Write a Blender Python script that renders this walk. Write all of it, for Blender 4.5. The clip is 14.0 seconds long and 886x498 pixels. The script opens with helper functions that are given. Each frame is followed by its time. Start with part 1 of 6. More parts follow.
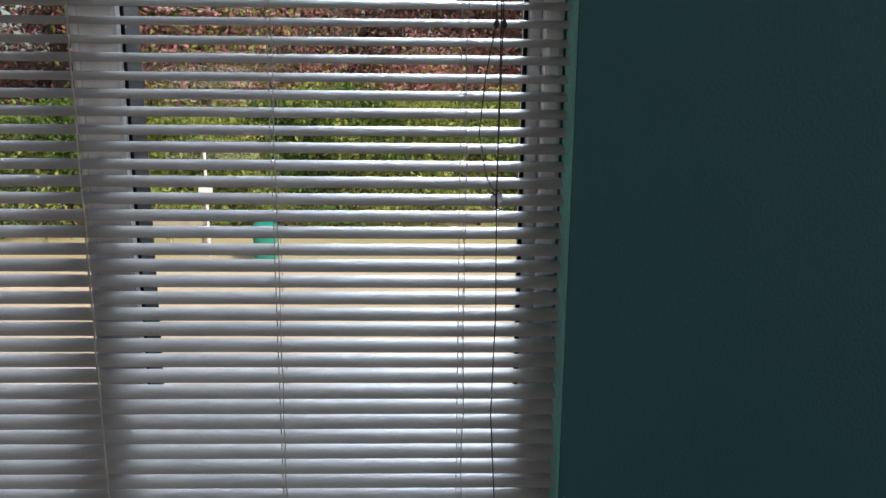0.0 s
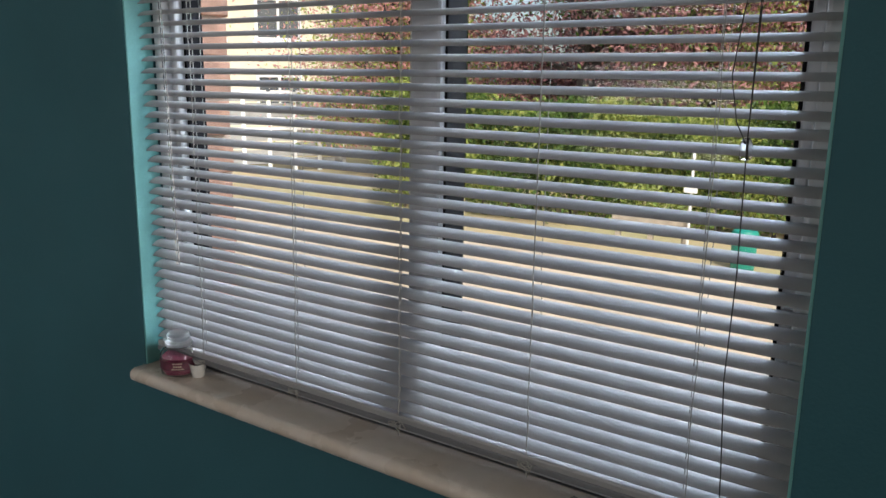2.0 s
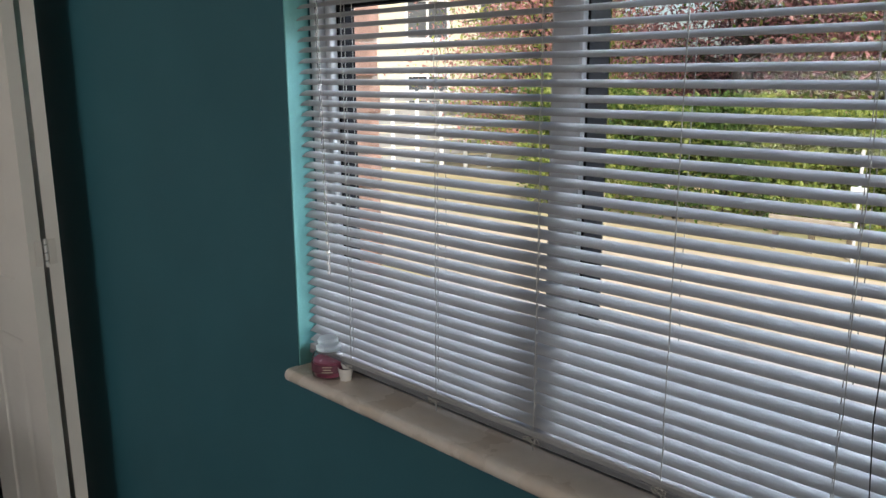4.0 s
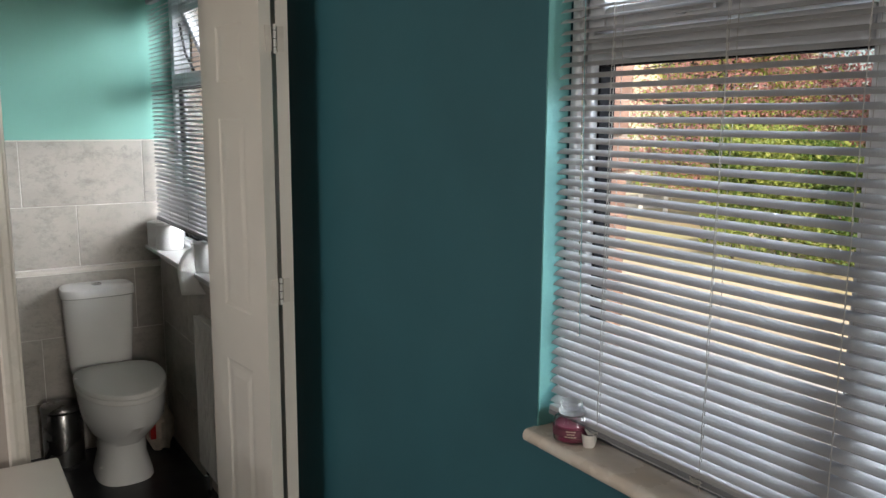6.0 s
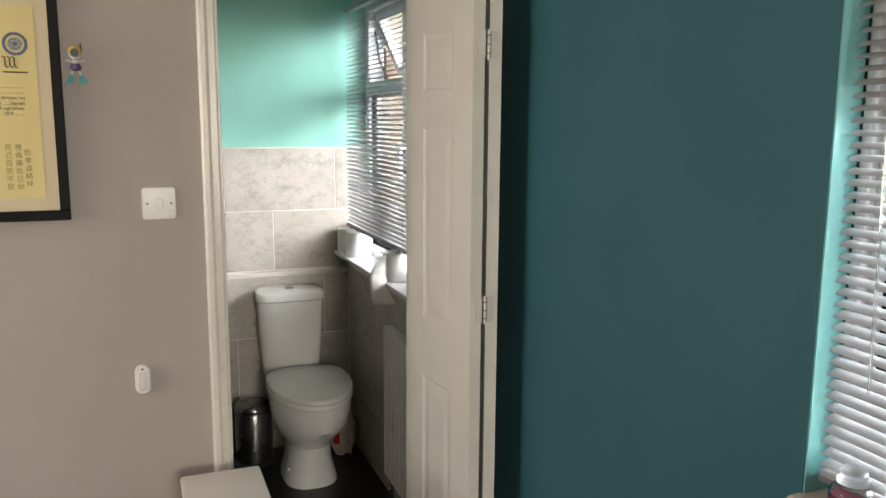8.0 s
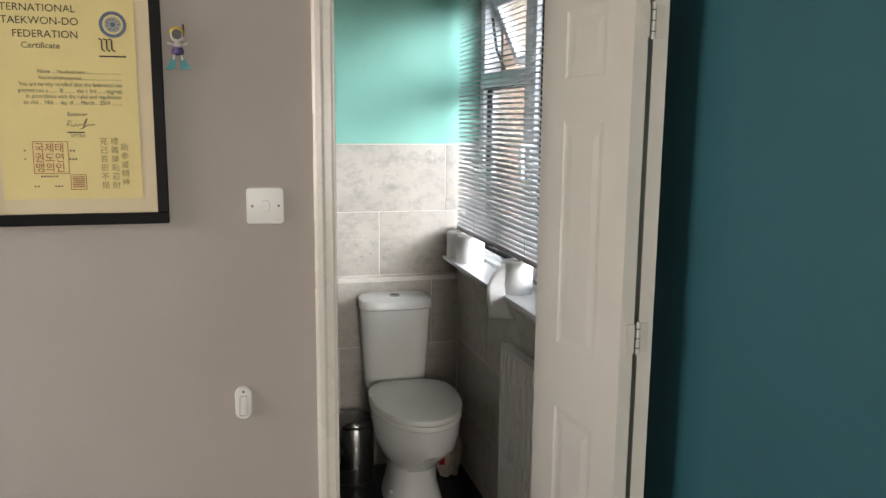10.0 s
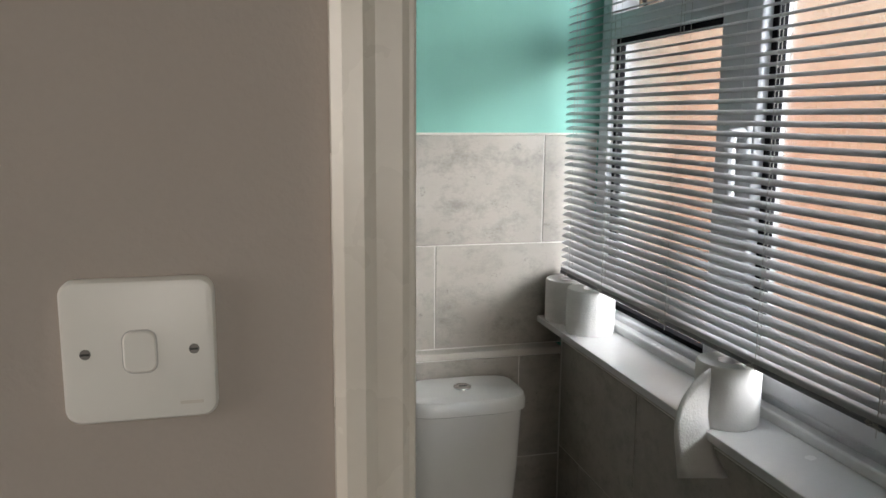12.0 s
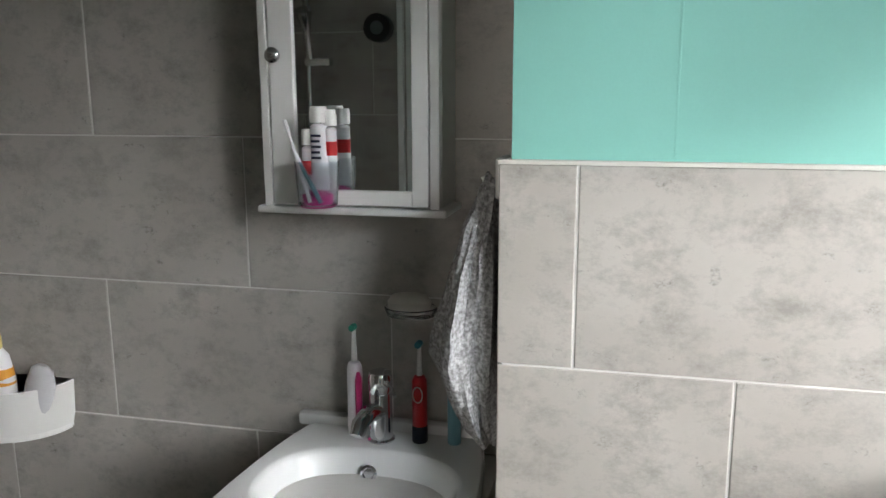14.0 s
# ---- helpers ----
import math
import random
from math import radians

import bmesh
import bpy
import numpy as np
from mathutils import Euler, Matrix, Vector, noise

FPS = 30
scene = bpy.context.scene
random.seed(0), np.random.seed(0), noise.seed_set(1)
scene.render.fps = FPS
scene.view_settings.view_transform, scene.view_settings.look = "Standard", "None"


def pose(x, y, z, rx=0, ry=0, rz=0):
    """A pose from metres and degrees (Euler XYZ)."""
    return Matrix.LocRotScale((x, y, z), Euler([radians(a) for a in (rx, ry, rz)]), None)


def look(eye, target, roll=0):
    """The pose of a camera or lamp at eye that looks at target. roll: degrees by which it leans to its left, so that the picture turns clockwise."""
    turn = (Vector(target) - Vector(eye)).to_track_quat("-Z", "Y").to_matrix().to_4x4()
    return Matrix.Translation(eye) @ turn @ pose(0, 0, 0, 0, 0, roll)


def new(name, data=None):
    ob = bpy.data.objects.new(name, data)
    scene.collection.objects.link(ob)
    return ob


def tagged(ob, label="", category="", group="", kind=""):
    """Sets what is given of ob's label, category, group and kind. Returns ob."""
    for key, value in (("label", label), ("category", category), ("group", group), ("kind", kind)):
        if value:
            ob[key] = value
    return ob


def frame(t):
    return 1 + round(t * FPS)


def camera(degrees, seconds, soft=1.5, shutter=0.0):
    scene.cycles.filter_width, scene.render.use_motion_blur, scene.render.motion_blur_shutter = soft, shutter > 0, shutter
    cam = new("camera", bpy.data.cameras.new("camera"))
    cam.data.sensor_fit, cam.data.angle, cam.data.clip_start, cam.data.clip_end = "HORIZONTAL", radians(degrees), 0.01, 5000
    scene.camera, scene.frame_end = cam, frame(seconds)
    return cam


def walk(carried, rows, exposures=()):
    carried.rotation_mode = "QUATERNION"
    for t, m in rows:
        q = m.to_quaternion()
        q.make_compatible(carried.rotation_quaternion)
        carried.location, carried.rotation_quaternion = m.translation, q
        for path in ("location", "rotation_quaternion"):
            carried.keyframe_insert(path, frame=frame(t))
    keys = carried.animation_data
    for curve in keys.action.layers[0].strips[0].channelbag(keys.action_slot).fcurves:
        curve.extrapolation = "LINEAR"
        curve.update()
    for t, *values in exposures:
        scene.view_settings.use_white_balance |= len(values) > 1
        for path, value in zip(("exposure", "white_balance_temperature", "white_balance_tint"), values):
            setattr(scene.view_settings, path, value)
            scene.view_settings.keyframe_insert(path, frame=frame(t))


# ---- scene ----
PATH = [
    (0, (0.368, 0.253, 1.556), (2.322, 0.205, 1.135), 0.5),
    (0.2, (0.333, 0.225, 1.56), (2.283, 0.356, 1.137), 0.4),
    (0.5, (0.314, 0.158, 1.563), (2.232, 0.539, 1.141), 0.3),
    (1, (0.354, 0.04, 1.56), (2.172, 0.761, 1.145), 0.5),
    (1.5, (0.367, -0.01, 1.512), (2.083, 0.938, 1.115), 1.1),
    (2, (0.385, -0.029, 1.492), (1.994, 1.083, 1.073), 0.9),
    (2.5, (0.385, -0.034, 1.47), (1.914, 1.179, 1.033), 0.7),
    (2.7, (0.391, -0.034, 1.472), (1.891, 1.207, 1.016), 0.2),
    (4.8, (0.348, -0.055, 1.554), (1.641, 1.425, 1.187), 0.4),
    (5, (0.341, -0.051, 1.554), (1.607, 1.456, 1.199), 0.4),
    (5.5, (0.32, -0.011, 1.557), (1.501, 1.567, 1.221), 0.4),
    (6, (0.267, 0.08, 1.557), (1.339, 1.736, 1.23), 0.4),
    (6.5, (0.202, 0.2, 1.586), (1.165, 1.924, 1.269), 0.4),
    (7, (0.19, 0.267, 1.585), (1.054, 2.043, 1.268), 0.4),
    (7.5, (0.224, 0.282, 1.564), (1.011, 2.094, 1.248), 0.5),
    (8, (0.216, 0.276, 1.568), (0.933, 2.116, 1.251), 0.4),
    (8.2, (0.209, 0.272, 1.562), (0.891, 2.126, 1.249), 0.5),
    (10.5, (0.205, 0.927, 1.548), (0.701, 2.837, 1.221), 0.5),
    (11, (0.227, 1.362, 1.511), (0.723, 3.271, 1.181), 0.5),
    (11.5, (0.236, 1.73, 1.49), (0.728, 3.641, 1.16), 0.4),
    (12, (0.335, 1.999, 1.487), (0.812, 3.914, 1.158), 0.4),
    (12.5, (0.552, 2.26, 1.448), (0.973, 4.185, 1.106), 0.3),
    (13, (0.673, 2.503, 1.443), (0.906, 4.455, 1.077), 0.3),
    (13.5, (0.682, 2.739, 1.478), (0.621, 4.703, 1.104), 0.4),
    (14, (0.663, 2.916, 1.539), (0.207, 4.824, 1.15), -0.2),
]
EXPOSURES = [(0.0, -0.03, 6500, 10), (1.0, 0.02, 6350, 10), (2.7, 0.2, 6200, 10), (4.8, 0.28, 6200, 10), (6.0, 0.5, 6500, 10), (7.0, 1.12, 6850, 10), (8.2, 1.12, 6850, 10),
             (11.0, 0.92, 6400, 10), (11.5, 0.58, 6500, 10), (12.0, 0.42, 6650, 10), (12.5, 0.58, 6350, 10), (13.0, 0.5, 6350, 10), (14.0, 0.85, 6400, 10)]
cam = camera(58.5, 14.0)
walk(cam, [(t, look(eye, target, roll)) for t, eye, target, roll in PATH], exposures=EXPOSURES)

# ---- world, sun, exposure ----
SUN_EL, SUN_AZ = 42, 225
world = bpy.data.worlds.new("sky")
scene.world = world
world.use_nodes = True
wn = world.node_tree.nodes
sky = wn.new("ShaderNodeTexSky")
sky.sky_type, sky.sun_disc = 'NISHITA', False
sky.sun_elevation, sky.sun_rotation = radians(SUN_EL), radians(SUN_AZ)
sky.air_density, sky.dust_density, sky.altitude = 1.0, 3.0, 50
world.node_tree.links.new(sky.outputs[0], wn["Background"].inputs[0])
wn["Background"].inputs[1].default_value = 0.15


def lamp(name, kind, energy, m, colour=(1, 1, 1), **more):
    data = bpy.data.lights.new(name, kind)
    data.energy, data.color = energy, colour
    if kind == "AREA":
        data.shape, data.size, data.size_y = "RECTANGLE", more["size"], more["size_y"]
        data.spread = radians(more["spread"]) if "spread" in more else math.pi
    if kind == "SUN":
        data.angle = more["angle"]
    ob = new(name, data)
    ob.matrix_world = m
    return ob


az, el = radians(SUN_AZ), radians(SUN_EL)
sun_way = Vector((math.sin(az) * math.cos(el), math.cos(az) * math.cos(el), math.sin(el)))
lamp("sun", "SUN", 4.5, look(sun_way * 50, (0, 0, 0)), (1, 0.93, 0.82), angle=radians(0.5))
# daylight through the room's other window, in the far end wall
lamp("end_window_light", "AREA", 61, look((0.68, -4.57, 1.5), (0.1, 2.5, 1.2)), (1.0, 0.93, 0.85), size=0.8, size_y=1.3)
# daylight through the side window, in the wall opposite the blind
lamp("side_window_light", "AREA", 6, look((-2.57, 1.75, 1.6), (1.2, 1.95, 1.5)), (1.0, 0.95, 0.9), size=1.0, size_y=1.1, spread=100)
# added fill lamps, out of view, boosting the sky's light into both window openings
lamp("sky_fill_window", "AREA", 72, look((3.3, -0.2, 2.95), (1.25, 0.65, 1.4)), (0.70, 0.85, 1.0), size=1.8, size_y=0.9)
lamp("sky_fill_bath_window", "AREA", 86, look((4.7, 0.95, 2.80), (0.75, 3.65, 1.45)), (0.97, 0.98, 1.0), size=4.4, size_y=1.8, spread=80)


# ---- materials ----
def mat(name, colour, rough=0.6, metal=0.0, vary=0.12, scale=6.0, fine=90.0, bump=0.15, tint=None, coat=0.0, by_object=0.0, spec=0.5):
    """A surface with broad and fine variation of its colour, and fine relief."""
    m = bpy.data.materials.new(name)
    m.use_nodes = True
    t, n = m.node_tree, m.node_tree.nodes
    b = n["Principled BSDF"]
    b.inputs["Roughness"].default_value, b.inputs["Metallic"].default_value = rough, metal
    b.inputs["Coat Weight"].default_value = coat
    b.inputs["Specular IOR Level"].default_value = spec
    co = n.new("ShaderNodeTexCoord").outputs["Object"]
    big, small = n.new("ShaderNodeTexNoise"), n.new("ShaderNodeTexNoise")
    for node, s, d in ((big, scale, 5), (small, fine, 3)):
        node.inputs["Scale"].default_value, node.inputs["Detail"].default_value = s, d
        t.links.new(co, node.inputs["Vector"])
    mix = n.new("ShaderNodeMix")
    mix.data_type = "RGBA"
    other = tint or tuple(c * (1 - 2 * vary) for c in colour)
    mix.inputs["A"].default_value, mix.inputs["B"].default_value = (*colour, 1), (*other, 1)
    ramp = n.new("ShaderNodeMapRange")
    ramp.inputs["From Min"].default_value, ramp.inputs["From Max"].default_value = 0.35, 0.7
    t.links.new(big.outputs["Fac"], ramp.inputs["Value"])
    t.links.new(ramp.outputs["Result"], mix.inputs["Factor"])
    hsv = n.new("ShaderNodeHueSaturation")
    val = n.new("ShaderNodeMapRange")
    val.inputs["To Min"].default_value, val.inputs["To Max"].default_value = 1 - vary * 0.7, 1 + vary * 0.7
    src = small.outputs["Fac"]
    if by_object:
        info = n.new("ShaderNodeObjectInfo")
        add = n.new("ShaderNodeMath")
        add.operation = "MULTIPLY_ADD"
        add.inputs[1].default_value = by_object
        t.links.new(info.outputs["Random"], add.inputs[0])
        t.links.new(src, add.inputs[2])
        src = add.outputs[0]
    t.links.new(src, val.inputs["Value"])
    t.links.new(val.outputs["Result"], hsv.inputs["Value"])
    t.links.new(mix.outputs["Result"], hsv.inputs["Color"])
    t.links.new(hsv.outputs["Color"], b.inputs["Base Color"])
    rg = n.new("ShaderNodeMapRange")
    rg.inputs["To Min"].default_value, rg.inputs["To Max"].default_value = max(0.02, rough - 0.08), min(1, rough + 0.08)
    t.links.new(big.outputs["Fac"], rg.inputs["Value"])
    t.links.new(rg.outputs["Result"], b.inputs["Roughness"])
    if bump:
        bp = n.new("ShaderNodeBump")
        bp.inputs["Strength"].default_value, bp.inputs["Distance"].default_value = bump, 0.002
        t.links.new(small.outputs["Fac"], bp.inputs["Height"])
        t.links.new(bp.outputs["Normal"], b.inputs["Normal"])
    return m


def tile_mat(name, base, dark, pale):
    """Concrete-look ceramic tile: cloudy patches, streaks and a few dark scuffs, different on every tile."""
    m = bpy.data.materials.new(name)
    m.use_nodes = True
    t, n = m.node_tree, m.node_tree.nodes
    b = n["Principled BSDF"]
    tc = n.new("ShaderNodeTexCoord")
    info = n.new("ShaderNodeObjectInfo")
    sc = n.new("ShaderNodeVectorMath")
    sc.operation = "SCALE"
    comb = n.new("ShaderNodeCombineXYZ")
    for k in range(3):
        t.links.new(info.outputs["Random"], comb.inputs[k])
    t.links.new(comb.outputs[0], sc.inputs[0])
    sc.inputs["Scale"].default_value = 37.0
    add = n.new("ShaderNodeVectorMath")
    t.links.new(tc.outputs["Object"], add.inputs[0])
    t.links.new(sc.outputs[0], add.inputs[1])
    stretch = n.new("ShaderNodeMapping")
    stretch.inputs["Scale"].default_value = (1.0, 1.0, 1.35)
    t.links.new(add.outputs[0], stretch.inputs["Vector"])

    def cloud(scale, detail, lo, hi, rough=0.6):
        x = n.new("ShaderNodeTexNoise")
        x.inputs["Scale"].default_value, x.inputs["Detail"].default_value, x.inputs["Roughness"].default_value = scale, detail, rough
        t.links.new(stretch.outputs[0], x.inputs["Vector"])
        r = n.new("ShaderNodeMapRange")
        r.inputs["From Min"].default_value, r.inputs["From Max"].default_value = lo, hi
        t.links.new(x.outputs["Fac"], r.inputs["Value"])
        return r.outputs["Result"]

    def blend(a, bcol, fac, amount):
        mx = n.new("ShaderNodeMix")
        mx.data_type = "RGBA"
        f = n.new("ShaderNodeMath")
        f.operation = "MULTIPLY"
        f.inputs[1].default_value = amount
        t.links.new(fac, f.inputs[0])
        t.links.new(f.outputs[0], mx.inputs["Factor"])
        if isinstance(a, tuple):
            mx.inputs["A"].default_value = (*a, 1)
        else:
            t.links.new(a, mx.inputs["A"])
        mx.inputs["B"].default_value = (*bcol, 1)
        return mx.outputs["Result"]

    c = blend(base, pale, cloud(6, 7, 0.42, 0.60), 0.8)
    c = blend(c, dark, cloud(12, 12, 0.46, 0.66, 0.77), 0.85)
    c = blend(c, tuple(x * 0.45 for x in dark), cloud(22, 12, 0.59, 0.70, 0.8), 0.9)
    t.links.new(c, b.inputs["Base Color"])
    r = n.new("ShaderNodeMapRange")
    r.inputs["To Min"].default_value, r.inputs["To Max"].default_value = 0.34, 0.55
    t.links.new(cloud(20, 4, 0.3, 0.7), r.inputs["Value"])
    t.links.new(r.outputs["Result"], b.inputs["Roughness"])
    bp = n.new("ShaderNodeBump")
    bp.inputs["Strength"].default_value, bp.inputs["Distance"].default_value = 0.08, 0.002
    t.links.new(cloud(60, 6, 0.2, 0.8), bp.inputs["Height"])
    t.links.new(bp.outputs["Normal"], b.inputs["Normal"])
    return m


def glass_mat(name, colour=(1, 1, 1), rough=0.0, bump=0.0, scale=400.0, ior=1.45):
    m = bpy.data.materials.new(name)
    m.use_nodes = True
    t, n = m.node_tree, m.node_tree.nodes
    b = n["Principled BSDF"]
    b.inputs["Base Color"].default_value = (*colour, 1)
    b.inputs["Transmission Weight"].default_value, b.inputs["Roughness"].default_value, b.inputs["IOR"].default_value = 1, rough, ior
    if bump:
        v = n.new("ShaderNodeTexNoise")
        v.inputs["Scale"].default_value, v.inputs["Detail"].default_value = scale, 1
        t.links.new(n.new("ShaderNodeTexCoord").outputs["Object"], v.inputs["Vector"])
        bp = n.new("ShaderNodeBump")
        bp.inputs["Strength"].default_value, bp.inputs["Distance"].default_value = bump, 0.002
        t.links.new(v.outputs["Fac"], bp.inputs["Height"])
        t.links.new(bp.outputs["Normal"], b.inputs["Normal"])
    return m


def leaf_mat(name, colour, tint, through_light=0.35):
    """Leaves: colour differs from leaf to leaf, and some light shines through."""
    m = bpy.data.materials.new(name)
    m.use_nodes = True
    t, n = m.node_tree, m.node_tree.nodes
    b = n["Principled BSDF"]
    b.inputs["Roughness"].default_value = 0.5
    geo = n.new("ShaderNodeNewGeometry")
    mx = n.new("ShaderNodeMix")
    mx.data_type = "RGBA"
    mx.inputs["A"].default_value, mx.inputs["B"].default_value = (*colour, 1), (*tint, 1)
    t.links.new(geo.outputs["Random Per Island"], mx.inputs["Factor"])
    t.links.new(mx.outputs["Result"], b.inputs["Base Color"])
    tr = n.new("ShaderNodeBsdfTranslucent")
    t.links.new(mx.outputs["Result"], tr.inputs["Color"])
    ms = n.new("ShaderNodeMixShader")
    ms.inputs[0].default_value = through_light
    t.links.new(b.outputs[0], ms.inputs[1])
    t.links.new(tr.outputs[0], ms.inputs[2])
    t.links.new(ms.outputs[0], n["Material Output"].inputs["Surface"])
    return m


TEAL = mat("teal_paint", (0.028, 0.130, 0.163), 0.62, vary=0.05, scale=2.5, fine=240, bump=0.25)
MINT = mat("mint_paint", (0.24, 0.55, 0.47), 0.6, vary=0.04, scale=2.5, fine=240, bump=0.07)
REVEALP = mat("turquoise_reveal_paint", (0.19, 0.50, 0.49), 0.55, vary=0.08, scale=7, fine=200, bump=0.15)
TAUPE = mat("taupe_paint", (0.43, 0.38, 0.34), 0.65, vary=0.04, scale=2, fine=260, bump=0.2)
CEIL = mat("ceiling_paint", (0.78, 0.77, 0.74), 0.8, vary=0.03)
GLOSS = mat("white_gloss_paint", (0.74, 0.69, 0.62), 0.28, vary=0.04, scale=8, fine=120, bump=0.08)
DOORP = mat("door_paint", (0.78, 0.74, 0.67), 0.35, vary=0.03, scale=5, fine=200, bump=0.1)
UPVC = mat("white_upvc", (0.56, 0.57, 0.59), 0.3, vary=0.03, scale=4, bump=0.02)
GASKET = mat("black_gasket", (0.010, 0.010, 0.012), 0.9, vary=0.05, spec=0.08)
SLAT = mat("slat_enamel", (0.36, 0.36, 0.365), 0.38, vary=0.05, scale=7, fine=160, bump=0.04, by_object=0.3)
SLATW = mat("white_slat_enamel", (0.48, 0.48, 0.49), 0.38, vary=0.04, scale=7, fine=160, bump=0.04, by_object=0.2)
RAIL = mat("dark_rail_underside", (0.18, 0.185, 0.2), 0.45, vary=0.06)
CORD = mat("cord", (0.42, 0.41, 0.38), 0.8, vary=0.1, fine=900)
CORDDARK = mat("pull_cord", (0.045, 0.042, 0.04), 0.8, vary=0.1, fine=900)
SILLM = mat("cream_marble_sill", (0.70, 0.60, 0.50), 0.28, vary=0.1, scale=9, fine=60, bump=0.03, tint=(0.78, 0.73, 0.67))
SILLW = mat("white_sill_board", (0.80, 0.80, 0.80), 0.25, vary=0.04, scale=5, bump=0.03)
TILE = tile_mat("concrete_tile", (0.445, 0.415, 0.370), (0.275, 0.256, 0.225), (0.52, 0.488, 0.440))
GROUT = mat("pale_grout", (0.82, 0.80, 0.76), 0.8, vary=0.08, fine=300)
TRIM = mat("cream_tile_trim", (0.70, 0.66, 0.60), 0.35, vary=0.05)
CERAMIC = mat("white_ceramic", (0.82, 0.82, 0.80), 0.12, vary=0.02, scale=3, bump=0.0, coat=0.3)
SEATW = mat("white_toilet_seat", (0.80, 0.79, 0.76), 0.25, vary=0.02, bump=0.01)
SCREW = mat("dull_screw_steel", (0.22, 0.21, 0.20), 0.5, 1.0, vary=0.1, bump=0.0)
CHROME = mat("chrome", (0.75, 0.76, 0.78), 0.1, 1.0, vary=0.03, bump=0.0)
STEEL = mat("brushed_steel", (0.48, 0.47, 0.46), 0.25, 1.0, vary=0.06, fine=300, bump=0.03)
PLASTIC = mat("white_plastic", (0.80, 0.78, 0.74), 0.35, vary=0.02, bump=0.02)
BLACKP = mat("black_plastic", (0.015, 0.015, 0.016), 0.4, vary=0.05)
RADW = mat("radiator_enamel", (0.80, 0.79, 0.77), 0.3, vary=0.02, bump=0.02)
DARKFLOOR = mat("dark_vinyl", (0.018, 0.020, 0.024), 0.35, vary=0.2, scale=12, fine=140, bump=0.1)
CARPET = mat("grey_carpet", (0.20, 0.18, 0.165), 0.95, vary=0.15, scale=9, fine=420, bump=0.6)
PAPER = mat("tissue_paper", (0.84, 0.83, 0.81), 0.9, vary=0.03, scale=30, fine=260, bump=0.35)
CARD = mat("card_core", (0.55, 0.53, 0.52), 0.9, vary=0.06)
BRICK = mat("brick", (0.50, 0.27, 0.18), 0.85, vary=0.2, scale=18, fine=120, bump=0.5, by_object=0.5)
MORTAR = mat("mortar", (0.50, 0.40, 0.32), 0.9, vary=0.1, fine=200, bump=0.4)
CLEAR = glass_mat("clear_glass", ior=1.22)
FROST = glass_mat("stippled_glass", rough=0.22, bump=0.6, scale=220)
JARGLASS = glass_mat("jar_glass", (0.97, 0.98, 0.99), 0.02)
GRASS = mat("dry_lawn", (0.42, 0.33, 0.19), 0.9, vary=0.2, scale=0.7, fine=14, bump=0.6, tint=(0.36, 0.33, 0.17))
PAVE = mat("pale_paving", (0.50, 0.47, 0.43), 0.85, vary=0.12, scale=1.5, fine=30, bump=0.3)


# ---- building helpers ----
def origin(ob):
    p = Vector((0, 0, 0))
    while ob is not None:
        p += ob.location
        ob = ob.parent
    return p


def part(name, bm, material, parent=None, label="", smooth=False, turn=None):
    """Links a bmesh, drawn in world places, as one mesh object under its thing."""
    if parent is not None:
        bmesh.ops.translate(bm, verts=bm.verts, vec=-origin(parent))
    me = bpy.data.meshes.new(name)
    bm.to_mesh(me)
    bm.free()
    if smooth:
        me.shade_smooth()
        me.set_sharp_from_angle(angle=radians(38))
    me.materials.append(material)
    ob = new(name, me)
    if parent is not None:
        ob.parent = parent
    return tagged(ob, label)


def thing(name, at, label, category, group="", kind=""):
    ob = new(name)
    ob.empty_display_size = 0.05
    ob.location = at
    return tagged(ob, label, category, group, kind)


def box(x0, x1, y0, y1, z0, z1, bm=None, bevel=0.0, seg=2):
    bm = bm or bmesh.new()
    vs = [bm.verts.new((x, y, z)) for x in (x0, x1) for y in (y0, y1) for z in (z0, z1)]
    fs = [bm.faces.new([vs[i] for i in f]) for f in ((0, 1, 3, 2), (4, 6, 7, 5), (0, 4, 5, 1), (2, 3, 7, 6), (0, 2, 6, 4), (1, 5, 7, 3))]
    if bevel:
        es = list({e for f in fs for e in f.edges})
        bmesh.ops.bevel(bm, geom=es, offset=bevel, segments=seg, profile=0.5, affect='EDGES')
    return bm


def boxes(rows, bevel=0.0):
    bm = bmesh.new()
    for r in rows:
        box(*r, bm=bm, bevel=bevel)
    return bm


def loft(rings, bm=None, cap=True, closed=True):
    """Skin through rings of points, all of one length."""
    bm = bm or bmesh.new()
    vr = [[bm.verts.new(p) for p in r] for r in rings]
    n = len(vr[0])
    for a, b in zip(vr, vr[1:]):
        for i in range(n if closed else n - 1):
            j = (i + 1) % n
            bm.faces.new((a[i], a[j], b[j], b[i]))
    if cap and closed:
        bm.faces.new(vr[0][::-1])
        bm.faces.new(vr[-1])
    bmesh.ops.recalc_face_normals(bm, faces=bm.faces)
    return bm


def lathe(profile, at=(0, 0, 0), seg=32, bm=None, cap=True):
    """Turned shape: rows of (radius, height)."""
    rings = [[(at[0] + max(r, 0.0004) * math.cos(2 * math.pi * i / seg), at[1] + max(r, 0.0004) * math.sin(2 * math.pi * i / seg), at[2] + z) for i in range(seg)] for r, z in profile]
    return loft(rings, bm, cap)


